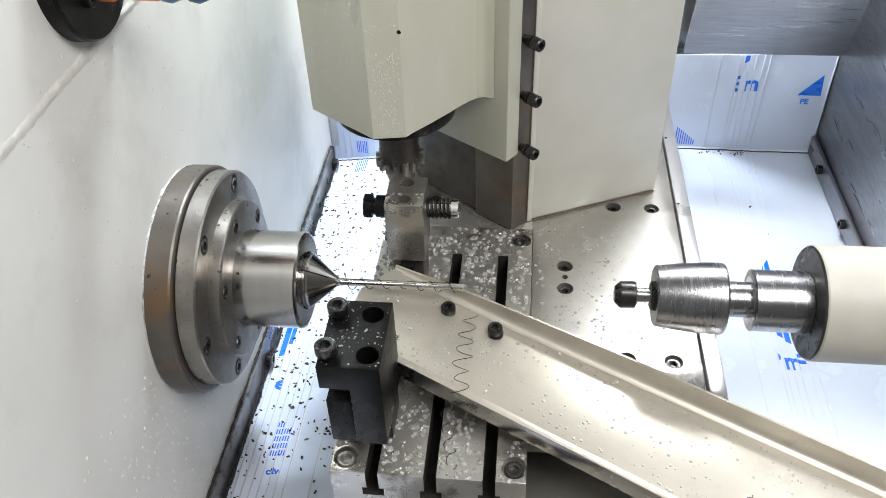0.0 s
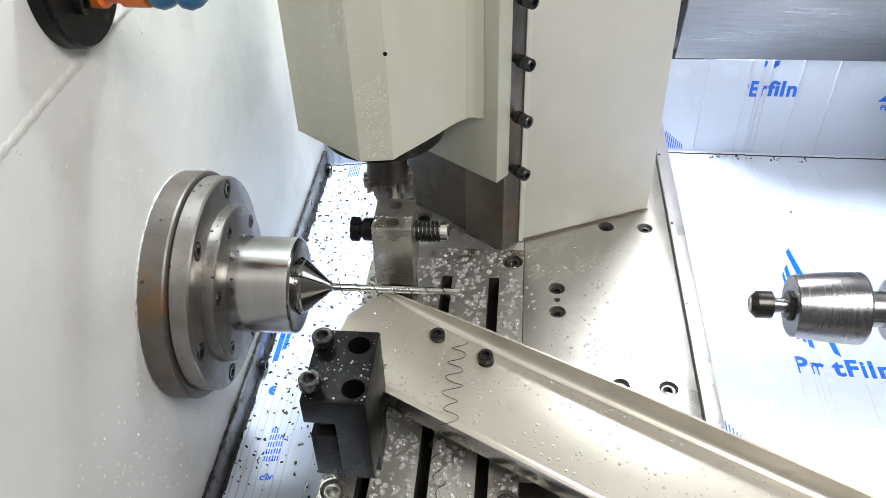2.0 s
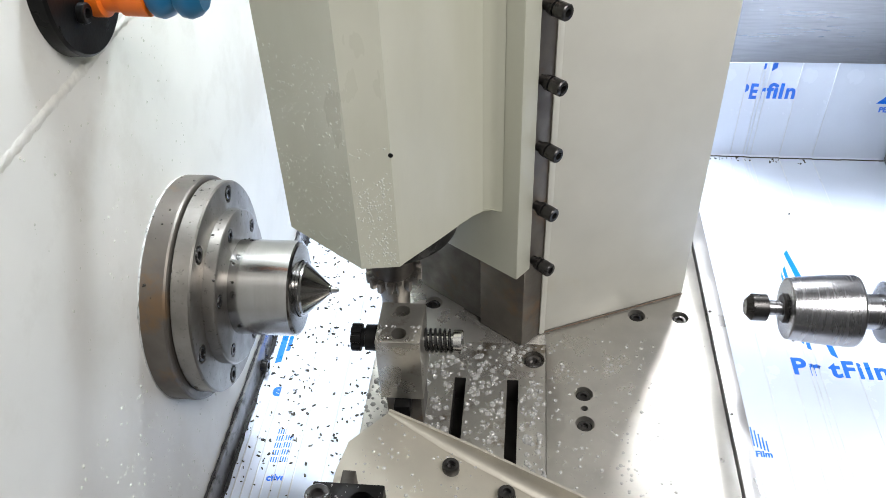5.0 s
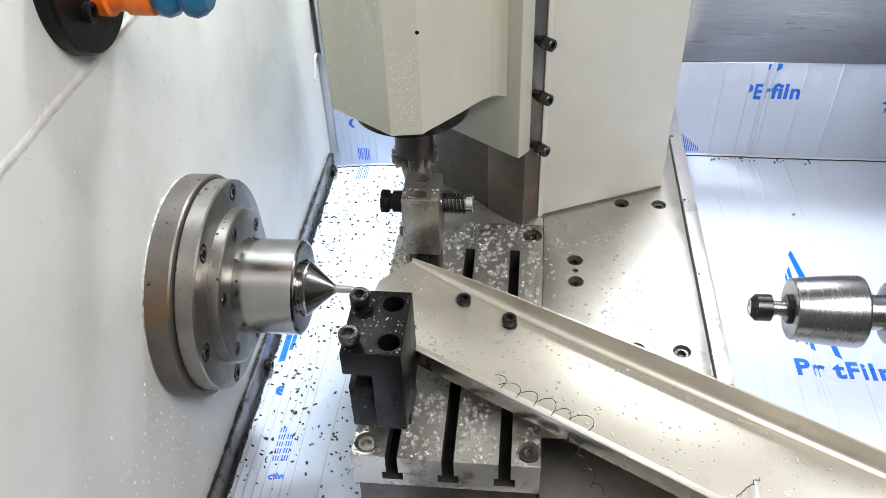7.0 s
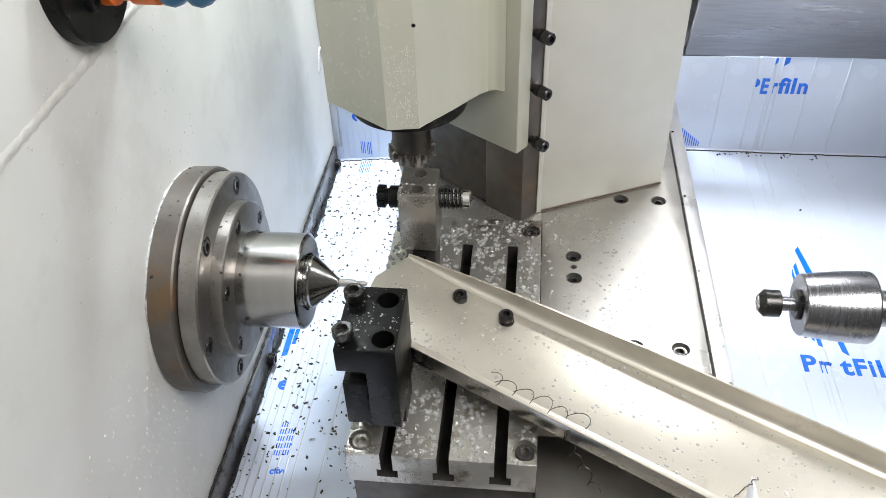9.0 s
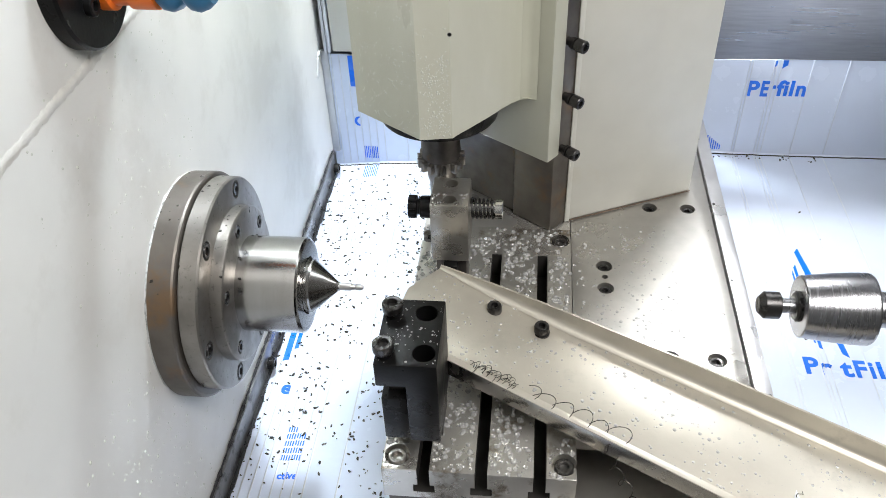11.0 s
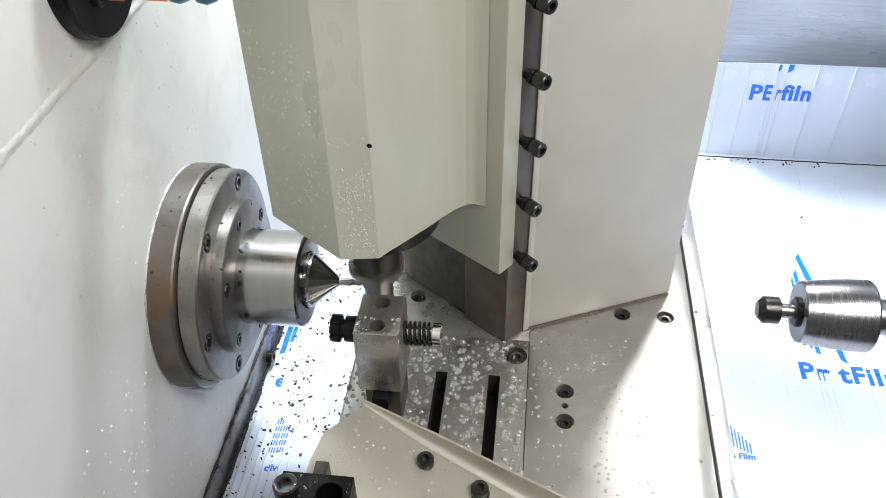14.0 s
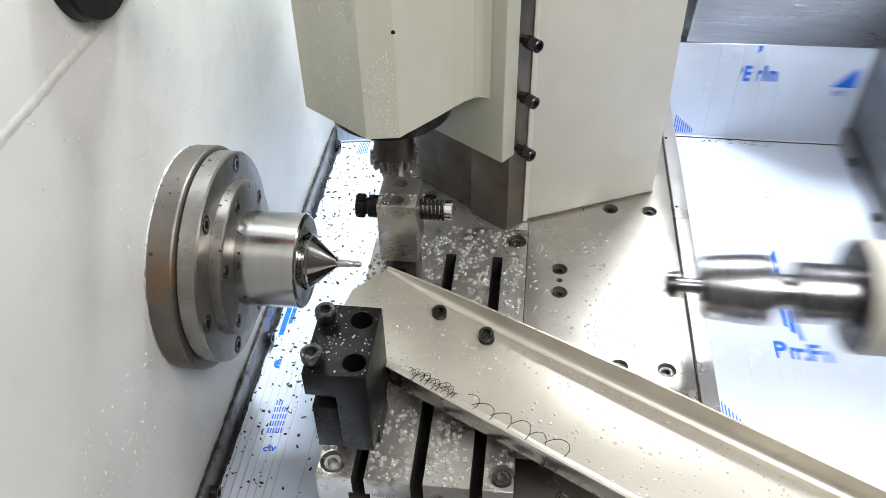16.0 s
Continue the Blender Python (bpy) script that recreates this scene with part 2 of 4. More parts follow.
def boolean_cut(ob, cutters):
    """Cut holes for good and throw the cutters away."""
    for c in cutters:
        md = ob.modifiers.new("cut", "BOOLEAN")
        md.operation, md.object, md.solver = "DIFFERENCE", c, "EXACT"
    bpy.context.view_layer.update()
    dg = bpy.context.evaluated_depsgraph_get()
    me = bpy.data.meshes.new_from_object(ob.evaluated_get(dg))
    old = ob.data
    ob.modifiers.clear()
    ob.data = me
    me.name = old.name
    me.polygons.foreach_set("use_smooth", [True] * len(me.polygons))
    me.set_sharp_from_angle(angle=radians(30))
    for c in cutters:
        d = c.data
        bpy.data.objects.remove(c)
        bpy.data.meshes.remove(d)
    return ob


def cutter(bm):
    return new("cutter", mesh_of(bm, "cutter", HOLE_BLACK, 0))


ZT = -0.0546     # top of the table
ZF = -0.180      # left tray floor
ZR = -0.147      # right tray floor
YB = 0.40        # back of the tray
XW = -0.0605     # spindle wall


def lerp(rows, t):
    for a, b in zip(rows, rows[1:]):
        if t <= b[0]:
            f = (t - a[0]) / (b[0] - a[0])
            return [p + (q - p) * f for p, q in zip(a[1:], b[1:])]
    return list(rows[-1][1:])


def screw_at(parent, name, x, y, z, r, h, m=None, mat=None):
    """A socket head screw on a face; m turns its axis away from z."""
    ob = part(name, moved(cap_screw_bm(r, h), Matrix.Translation((x, y, z)) @ (m or Matrix())), mat or BOLT_STEEL, parent)
    return ob


def text_bm(body, size, m):
    cu = bpy.data.curves.new("letters", "FONT")
    cu.body, cu.size, cu.extrude, cu.resolution_u = body, size, 0.0001, 3
    cu.offset = size * 0.032
    cu.align_x = "CENTER"
    ob = new("letters", cu)
    bpy.context.view_layer.update()
    me = bpy.data.meshes.new_from_object(ob.evaluated_get(bpy.context.evaluated_depsgraph_get()))
    bm = bmesh.new()
    bm.from_mesh(me)
    bpy.data.objects.remove(ob)
    bpy.data.curves.remove(cu)
    bpy.data.meshes.remove(me)
    return moved(bm, m)


# ---- enclosure ----
solid("wall_spindle", box(XW - 0.03, XW, -1.25, 0.60, -0.32, 1.4, 0), WALL_PAINT, "cream painted sheet steel wall around the spindle", "wall", kind="structure")
solid("floor", box(-0.3, 1.5, -1.25, 0.60, -0.36, -0.30, 0), STAINLESS, "stainless machine floor under the covers", "floor", kind="structure")
solid("wall_back", box(XW, 1.3, YB + 0.012, YB + 0.05, -0.32, 1.4, 0), STAINLESS, "stainless back wall above the covers", "wall", kind="structure")
header = moved(prism([(.392, -.031), (.395, -.029), (.336, .160), (.330, .160)], .318, 1.3, .0008), Matrix(((0, 0, 1, 0), (1, 0, 0, 0), (0, 1, 0, 0), (0, 0, 0, 1))))
solid("header_panel", header, STAINLESS, "brushed stainless hood sloping over the back cover", "panel", kind="structure")
solid("corner_panel", box(XW + 0.0145, 0.10, YB - 0.006, YB + 0.010, -0.0316, 0.9, 0.002), COVER_PAINT, "pale panel above the back cover", "panel", kind="structure")
# right, front and top are unseen additions, dark so that the metals reflect dark
solid("unseen_wall_right", box(1.3, 1.33, -1.25, 0.60, -0.32, 1.4, 0), DARK_SURROUND, "unseen dark grey end wall added to darken reflections", "wall", kind="structure")
solid("unseen_wall_front", box(-0.1, 1.33, -1.28, -1.25, -0.32, 1.4, 0), DARK_SURROUND, "unseen dark grey wall behind the view, added to darken reflections", "wall", kind="structure")
solid("ceiling", box(-0.1, 1.33, -1.28, 0.60, 1.4, 1.43, 0), DARK_SURROUND, "unseen dark grey lid added overhead to darken reflections", "ceiling", kind="structure")


def weld_seam():
    bm = bmesh.new()
    rows = []
    for k in range(460):
        y = -0.5 + k * 0.0015
        j = 0.6 * noise.noise((y * 60, 1.3, 0)) + 0.7 * noise.noise((y * 260, 2.1, 0))
        w = 0.0031 + 0.0011 * noise.noise((y * 210, 0, 4)) + 0.0008 * noise.noise((y * 40, 7, 4))
        z = 0.1842 + 0.0012 * j
        rows.append([bm.verts.new(p) for p in ((XW, y, z - w), (XW + 0.0005 + 0.0006 * j, y, z - w * 0.4), (XW + 0.0007 + 0.0007 * j, y, z + w * 0.4), (XW, y, z + w))])
    for a, b in zip(rows, rows[1:]):
        for i in range(3):
            bm.faces.new((a[i], a[i + 1], b[i + 1], b[i]))
    return bm


tagged(solid("weld_seam", weld_seam(), WELD, "rough painted weld seam along the wall", "seam", kind="structure"))
corner_bm = box(XW, XW + 0.0085, YB - 0.0030, YB + 0.002, -0.16, -0.0320, 0.001)
for x_ in (XW + 0.0060, XW + 0.0100):
    box(x_, x_ + 0.0034, YB - 0.0085, YB + 0.002, -0.0316, 0.9, 0.0008, corner_bm)
corner = solid("corner_trim", corner_bm, SHADE_TRIM, "bright folded corner trim", "trim", kind="structure")

strip = thing("wall_strip", "dark greasy steel sealing strip screwed along the wall foot", "strip", kind="structure")
part("bar", box(XW, XW + 0.004, -0.9, YB - 0.015, ZF + 0.002, ZF + 0.026, 0.001), STRIP_STEEL, strip)
for z_, x_, r_, q_ in ((ZF + .0265, XW + .0015, .0016, 1), (ZF + .0025, XW + .0050, .0024, 2)):
    bm_ = bmesh.new()
    rows_ = []
    for k in range(330):
        y = -0.60 + k * .003
        n_ = noise.noise((y * 42, q_, 0)) + .7 * noise.noise((y * 150, q_, 3))
        w_ = r_ * max(.25, .7 + .7 * n_)
        rows_.append([bm_.verts.new((x_ + w_ * math.cos(g), y, z_ + w_ * math.sin(g))) for g in (-.6, .3, 1.2, 2.1, 3.0)])
    for a, b in zip(rows_, rows_[1:]):
        for i in range(4):
            bm_.faces.new((a[i], a[i + 1], b[i + 1], b[i]))
    part("grease", bm_, GREASE, strip, "black greasy dirt along the strip")
for y in (-0.24, -0.08, 0.077, 0.233, 0.389 - 0.012):
    screw_at(strip, "screw", XW + 0.004, y, ZF + 0.010, 0.0055, 0.006, pose(0, 0, 0, 0, 90, 0))


def sealant_blob():
    """A lumpy smear of sealant below the corner fold."""
    bm = bmesh.new()
    for k in range(9):
        f = k / 8
        b = bmesh.new()
        bmesh.ops.create_icosphere(b, subdivisions=2, radius=1)
        for v in b.verts:
            n = 1 + 0.35 * noise.noise(v.co * 1.7 + Vector((k, 0, 0)))
            v.co = Vector((XW + v.co.x * .0016 * n, .3770 + .016 * f + v.co.y * .0034 * n, -.0500 + .018 * min(1, 1.6 * f) + v.co.z * (.0040 - .002 * f) * n))
        merge(bm, b)
    return bm


solid("sealant_blob", sealant_blob(), SEALANT_PALE, "lumpy pale sealant smear in the wall corner", "sealant")

# ---- main spindle ----
sp = thing("main_spindle", "grey steel spindle flange with turned nose on the painted wall", "spindle", at=(0, 0, 0))


def bolted_disc(name, profile, face, rc, start, holes, r):
    ob = part(name, lathe(profile, 128), FLANGE_STEEL, sp, smooth=14)
    cut = []
    for k in range(6):
        a = radians(start + 60 * k)
        cut.append(cutter(lathe([(face - 0.0055, 0), (face - 0.0055, holes), (face + 0.01, holes), (face + 0.01, 0)], 24, "X", (0, rc * math.cos(a), rc * math.sin(a)))))
    boolean_cut(ob, cut)
    for k in range(6):
        a = radians(start + 60 * k)
        screw_at(ob, "screw", face - 0.0054, rc * math.cos(a), rc * math.sin(a), r, 0.0058, pose(0, 0, 0, 0, 90, 0))
    return ob


part("base_ring", lathe([(XW, 0), (XW, .0750), (-.0590, .0768), (-.0445, .0770), (-.0432, .0764), (-.0425, .0750), (-.0425, .0690), (-.0425, 0)], 128, "X", (0, 0, -.0021)), RUST_STEEL, sp, "stained steel base ring", smooth=14)
bolted_disc("flange", [(-.0424, 0), (-.0424, .0700), (-.0412, .0722), (-.0305, .0722), (-.0293, .0712), (-.0290, .0702), (-.0290, 0)], -.029, .0635, 0, .0062, .0050)
bolted_disc("front_ring", [(-.0289, 0), (-.0289, .0530), (-.0217, .0530), (-.0209, .0524), (-.0205, .0515), (-.0205, 0)], -.0205, .0447, 30, .0048, .0040)
part("nose", lathe([(-.0204, 0), (-.0204, .0325), (.0188, .0325), (.0198, .0315), (.0203, .030), (.0205, .0195), (.0165, .0190), (.0165, 0)], 128), TURNED_STEEL, sp, "bright turned spindle nose", smooth=14)


def sealant():
    bm = bmesh.new()
    rows = []
    for k in range(180):
        a = 2 * math.pi * k / 180
        j = noise.noise((math.cos(a) * 9, math.sin(a) * 9, 2))
        r0, r1 = 0.0748, 0.0752 + 0.0022 * max(0, j) + 0.0004 * noise.noise((a * 14, 0, 1))
        rows.append([bm.verts.new((x, r * math.cos(a), r * math.sin(a) - .0021)) for x, r in ((XW + 0.0030 + 0.0010 * j, r0 + .0012), (XW + 0.0012, (r0 + r1) / 2 + 0.0012), (XW, r1 + .0008))])
    for k in range(180):
        a, b = rows[k], rows[(k + 1) % 180]
        for i in range(2):
            bm.faces.new((a[i], a[i + 1], b[i + 1], b[i]))
    return bm


part("sealant", sealant(), SEALANT, sp, "uneven bead of pale sealant")
collet = part("collet", lathe([(.0160, 0), (.0160, .0188), (.0225, .0188), (.0232, .0180), (.0245, .0178), (.0250, .0172), (.0405, .0034), (.0415, .0032), (.0415, .0027), (.034, .0027), (.034, 0)], 96), TURNED_STEEL, sp, "bright conical collet with slits")
boolean_cut(collet, [cutter(moved(box(.0195, .05, -.0004, .0004, .0022, .025, 0), pose(0, 0, 0, 120 * k + 28, 0, 0))) for k in range(3)])

# ---- coolant nozzle on the wall ----
nz = thing("coolant_nozzle", "black round wall fitting with orange and blue coolant nozzle", "nozzle")
part("disc", lathe([(XW, 0), (XW, .0394), (-.0530, .0394), (-.0515, .0380), (-.0515, 0)], 96, "X", (0, -.0228, .2285)), BLACK_STEEL, nz, "black plastic disc")
screw_at(nz, "screw", -.0500, -.0395, .2165, .0052, .004, pose(0, 0, 0, 0, 90, 0), BLACK_STEEL)
part("elbow", lathe([(-.0500, 0), (-.0500, .0125), (-.0440, .0125), (-.0430, .0100), (-.0345, .0100), (-.0340, .0118), (-.0215, .0120), (-.0210, .0105), (-.0210, 0)], 32, "X", (0, -.0200, .2190)), ORANGE, nz, "orange plastic elbow")
for k in range(2):
    x = -.0210 + k * .0140
    part("segment", lathe([(x, 0), (x, .0095), (x + .003, .0122), (x + .007, .0130), (x + .011, .0115), (x + .0140, .0088), (x + .0140, 0)], 32, "X", (0, -.0200, .2190)), BLUE_PLASTIC, nz, "blue ball segment")

# ---- workpiece ----
rod = thing("turned_rod", "thin bright turned steel rod wound by a fine chip", "rod")
part("shaft", lathe([(.0395, 0), (.0395, .0026), (.0450, .0026), (.0453, .0024), (.1235, .0024), (.1238, .0029), (.1268, .0029), (.1276, .0022), (.1276, 0)], 20), BRIGHT_STEEL, rod)
pts = []
for k in range(420):
    f = k / 419
    a = 2 * math.pi * 6.6 * f
    r = 0.0031 + 0.0006 * math.sin(9 * f) + (0.004 * max(0, 0.12 - f) / 0.12)
    pts.append((.044 + .076 * f, r * math.cos(a), r * math.sin(a) - 0.0006))
part("wound_chip", tube(pts, 0.00028, 5), CHIP_DARK, rod, "dark fine helical chip")
stock = thing("bar_stock", "short grey steel bar in the collet with a tapered tip", "bar")
part("shaft", lathe([(-.05, 0), (-.05, .0026), (.0085, .0026), (.0090, .0022), (.0115, .0017), (.0120, .0021), (.0150, .0021), (.0170, .0012), (.0172, 0)], 20), STOCK_STEEL, stock)

# ---- table ----
tb = thing("slotted_table", "wet machined steel table with three T slots", "table")
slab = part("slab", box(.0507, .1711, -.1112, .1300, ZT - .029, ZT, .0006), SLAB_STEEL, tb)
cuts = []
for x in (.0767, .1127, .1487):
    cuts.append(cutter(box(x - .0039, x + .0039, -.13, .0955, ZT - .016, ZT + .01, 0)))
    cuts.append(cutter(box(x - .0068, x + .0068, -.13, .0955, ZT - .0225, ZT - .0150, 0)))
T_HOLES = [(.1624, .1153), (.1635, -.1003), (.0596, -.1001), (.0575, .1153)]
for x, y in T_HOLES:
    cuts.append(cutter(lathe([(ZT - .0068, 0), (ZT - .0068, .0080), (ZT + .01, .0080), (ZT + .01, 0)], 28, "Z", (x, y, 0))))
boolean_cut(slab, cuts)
# faces inside the slots get the dark colour that stands for shade there
slab.data.materials.append(SLOT_SHADE)
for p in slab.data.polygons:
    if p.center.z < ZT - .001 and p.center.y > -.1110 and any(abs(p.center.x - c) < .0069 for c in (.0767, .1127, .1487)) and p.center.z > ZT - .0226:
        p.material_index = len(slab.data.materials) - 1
for x, y in T_HOLES:
    screw_at(tb, "screw", x, y, ZT - .0067, .0061, .0056, mat=SCREW_STEEL if (x > .1 or y > 0) else FLANGE_STEEL)
part("lower_plate", box(.0530, .1690, -.1085, .1280, ZT - .060, ZT - .0292, .0006), DARK_STEEL, tb)

pl = thing("base_plate", "ground steel base plate with countersunk screws", "plate")
plate = part("plate", box(.1714, .2879, -.0720, .3600, ZT - .022, ZT - .0004, .0005), TABLE_STEEL, pl)
rear = part("rear_plate", box(.0507, .1712, .1303, .3600, ZT - .022, ZT - .0006, .0005), TABLE_STEEL, pl)
R_HOLES = [(0.0869, 0.1689)]
boolean_cut(rear, [cutter(lathe([(ZT - .0070, 0), (ZT - .0070, .0066), (ZT + .01, .0066), (ZT + .01, 0)], 28, "Z", (x, y, 0))) for x, y in R_HOLES])
for x, y in R_HOLES:
    screw_at(pl, "screw", x, y, ZT - .0069, .0050, .0045)
P_HOLES = [(.2378, .1638, .0062), (.2692, .1636, .0062), (.1965, .0618, .0062), (.1965, .0868, .0062), (.2692, -.0066, .0066), (.1966, .0745, .0023), (.2378, -.0060, .0062)]
cuts = [cutter(lathe([(ZT - .0070, 0), (ZT - .0070, r), (ZT + .01, r), (ZT + .01, 0)], 28, "Z", (x, y, 0))) for x, y, r in P_HOLES]
boolean_cut(plate, cuts)
for x, y, r in P_HOLES:
    screw_at(pl, "screw", x, y, ZT - .0069, r * .78, .0042, mat=BOLT_STEEL)
rl = thing("edge_rail", "bright steel edge rail beside the base plate", "rail")
part("bar", prism([(.2893, -.17), (.3010, -.17), (.3010, .38), (.2893, .38)], ZT - .030, ZT + .0008, .0012), RAIL_STEEL, rl)
part("side_sheet", box(.2990, .3006, -.15, .38, ZR - .03, ZT - .031, 0), STAINLESS, rl)
for y in (.075, .17, .27):
    screw_at(rl, "screw", .2915, y, ZT + .0006, .0012, .0006, mat=BOLT_STEEL)
sd = thing("saddle", "dark cast machine saddle under the table", "saddle")
part("body", box(.1000, .2985, -.0900, .36, ZF - .06, ZT - .0605, .002), DARK_STEEL, sd)
part("front_plate", box(.1716, .2880, -.2100, .30, ZT - .060, ZT - .0420, .001), TABLE_STEEL, sd)

# ---- milling head and column ----
HC, HU, HN = Vector((.068, .12)), Vector((.81, -.588)), Vector((-.588, -.81))


def hp(u, n):
    q = HC + u * HU + n * HN
    return (q.x, q.y)


ZB = 0.0745
mh = thing("milling_head", "grey-green painted milling head with droplets on its housing", "milling head")


def head_housing():
    """Chamfered housing, flared to the mounting plate, its underside rising to the rear."""
    prof = [(-.030, .052), (.030, .052), (.0454, .0368), (.0454, .010), (.0455, -.016), (.0462, -.026), (.0482, -.0335), (.0520, -.0378), (.0580, -.0405), (-.0580, -.0405), (-.0520, -.0378), (-.0482, -.0335), (-.0462, -.026), (-.0455, -.016), (-.0454, .010), (-.0454, .0368)]
    bm = bmesh.new()
    top = 0.58

    def low(n):
        f = min(1, max(0, (.030 - n) / .071))
        return ZB - .0012 * math.sin(math.pi * f) - .0015 * f
    fine = []
    for k in range(len(prof)):
        a, b = prof[k], prof[(k + 1) % len(prof)]
        steps = 10 if abs(a[1] - b[1]) > 0.02 else 3
        for i in range(steps):
            f = i / steps
            fine.append((a[0] + (b[0] - a[0]) * f, a[1] + (b[1] - a[1]) * f))
    lo = [bm.verts.new((*hp(u, n), low(n))) for u, n in fine]
    hi = [bm.verts.new((*hp(u, n), top)) for u, n in fine]
    for k in range(len(lo)):
        j = (k + 1) % len(lo)
        bm.faces.new((lo[k], lo[j], hi[j], hi[k]))
    bm.faces.new(hi)
    c = bm.verts.new((*hp(0, .0), ZB + .010))
    for k in range(len(lo)):
        bm.faces.new((lo[(k + 1) % len(lo)], lo[k], c))
    return bm


part("housing", head_housing(), HEAD_PAINT, mh, smooth=25)
part("mounting_plate", prism([hp(-.070, -.041), hp(.070, -.041), hp(.070, -.0555), hp(-.070, -.0555)], .0227, .58, .0012), HEAD_PAINT, mh)
part("bearing_ring", lathe([(ZB - .0135, 0), (ZB - .0135, .034), (ZB - .0120, .0435), (ZB - .0080, .0446), (ZB + .002, .0446), (ZB + .012, .0446), (ZB + .012, 0)], 64, "Z", (HC.x, HC.y, 0)), BLACK_STEEL, mh, "dark bearing ring")
part("spot", lathe([(0, 0), (0, .0014), (.0004, .0012), (.0004, 0)], 10, "Y", (.0831, .0632, .150)), BLACK_STEEL, mh, "small dark paint chip")
arbor = part("arbor", lathe([(.014, 0), (.014, .0118), (.0225, .0125), (.0230, .0148), (.0520, .0150), (.0525, .0168), (.0570, .0172), (ZB - .005, .0175), (ZB - .005, 0)], 40, "Z", (HC.x, HC.y, 0)), DARK_STEEL, mh, "dark steel cutter arbor")


wheel = part("cutter_wheel", lathe([(.0140, 0), (.0140, .0120), (.0155, .0142), (.0222, .0142), (.0235, .0130), (.0235, 0)], 40, "Z"), FLANGE_STEEL, mh, "toothed steel milling cutter")
tooth = mesh_of(prism([(.0125, -.0024), (.0186, -.0017), (.0182, .0010), (.0125, .0020)], .0148, .0228, .0002), "tooth", FLANGE_STEEL)
for k in range(16):
    t_ = new("tooth", tooth)
    t_.parent = wheel
    t_.rotation_euler = (0, 0, 2 * math.pi * k / 16)
wheel.location = (HC.x, HC.y, 0)
part("cutter_tip", lathe([(-.018, 0), (-.018, .0092), (.0, .0098), (.004, .0110), (.0138, .0112), (.0138, 0)], 32, "Z", (HC.x, HC.y, 0)), FLANGE_STEEL, mh)

cl = thing("column", "tall column with dark guide and cream painted cover", "column")
part("guide", prism([(.1539, .1269), (.1673, .1417), (.1673, .19), (.125, .19), (.1235, .1492)], ZT, .58, .0008), RUST_STEEL, cl, "dark brown steel guide")
part("rear_guide", prism([(.1235, .1535), (.125, .23), (.05, .23), (.078, .187)], ZT, .58, .0008), DARK_STEEL, cl, "dark steel rear guide")
part("cover", prism([(.1690, .1418), (.2738, .1891), (.2560, .3300), (.1300, .3300), (.1300, .20), (.1690, .17)], ZT + .0006, .58, .0015), COVER_PAINT, cl, "cream painted sheet cover")
part("cover_edge", prism([(.1664, .1392), (.1702, .1408), (.1690, .1436), (.1652, .1420)], ZT + .0006, .58, .0004), COVER_PAINT, cl, "pale cover edge")
pts = [(.1700 + .1036 * k / 40, .1414 + .0468 * k / 40, ZT + .0008 + .0005 * noise.noise((k * .7, 3, 0))) for k in range(41)]
part("rust_line", tube(pts, .00045, 5), RUST_LINE, cl, "rusty grime along the foot of the cover")
for z in (.0236, .0687, .1126, .1565, .2005, .2445, .2885):
    st = part("stud", moved(lathe([(-.004, 0), (-.004, .0032), (.0045, .0032), (.0045, .0043), (.0060, .0046), (.0078, .0046), (.0080, .0030), (.0090, .0030), (.0090, .0046), (.0155, .0046), (.0162, .0040), (.0162, .0022), (.0130, .0020), (.0130, 0)], 18), Matrix.Translation((.1585, .1325, z)) @ pose(0, 0, 0, 0, 0, -42.2)), BOLT_STEEL, cl, "dark clamping screw")

# ---- steel tool post at the back of the table ----
po = thing("tool_post", "ground steel tool post with spring screw on the table", "tool post")
body = part("body", box(.0672, .0942, .0460, .0800, -.0200, .0305, .0009), POST_STEEL, po)
boolean_cut(body, [cutter(lathe([(-.03, 0), (-.03, .0046), (.05, .0046), (.05, 0)], 28, "Z", (.0808, y, 0))) for y in (.0535, .0725)])
part("foot", box(.0700, .0920, .0500, .0780, ZT, -.0202, .0006), DARK_STEEL, po)
part("tool_shank", box(.0760, .0860, .0400, .0495, -.0330, -.0204, .0006), BLACK_STEEL, po, "black tool shank")
KY, KZ = .0625, .0165
knob = part("knob", lathe([(.0500, 0), (.0500, .0060), (.0510, .0072), (.0560, .0074), (.0566, .0060), (.0585, .0060), (.0590, .0080), (.0668, .0082), (.0672, 0)], 14, "X", (0, KY, KZ)), BLACK_STEEL, po, "black knurled knob")
for k in range(8):
    part("lobe", moved(box(.0502, .0562, -.0022, .0022, .0062, .0084, .0006), Matrix.Translation((0, KY, KZ)) @ pose(0, 0, 0, 45 * k + 10, 0, 0)), BLACK_STEEL, knob)
part("screw", lathe([(.0942, 0), (.0942, .0046), (.1120, .0046), (.1125, .0070), (.1172, .0072), (.1180, .0062), (.1180, 0)], 24, "X", (0, KY, KZ)), BRIGHT_STEEL, po)
part("spring", tube([(.0948 + .0172 * k / 108, KY + .0068 * math.cos(2 * math.pi * k / 18), KZ + .0068 * math.sin(2 * math.pi * k / 18)) for k in range(109)], .0009, 6), BOLT_STEEL, po, "coil spring")

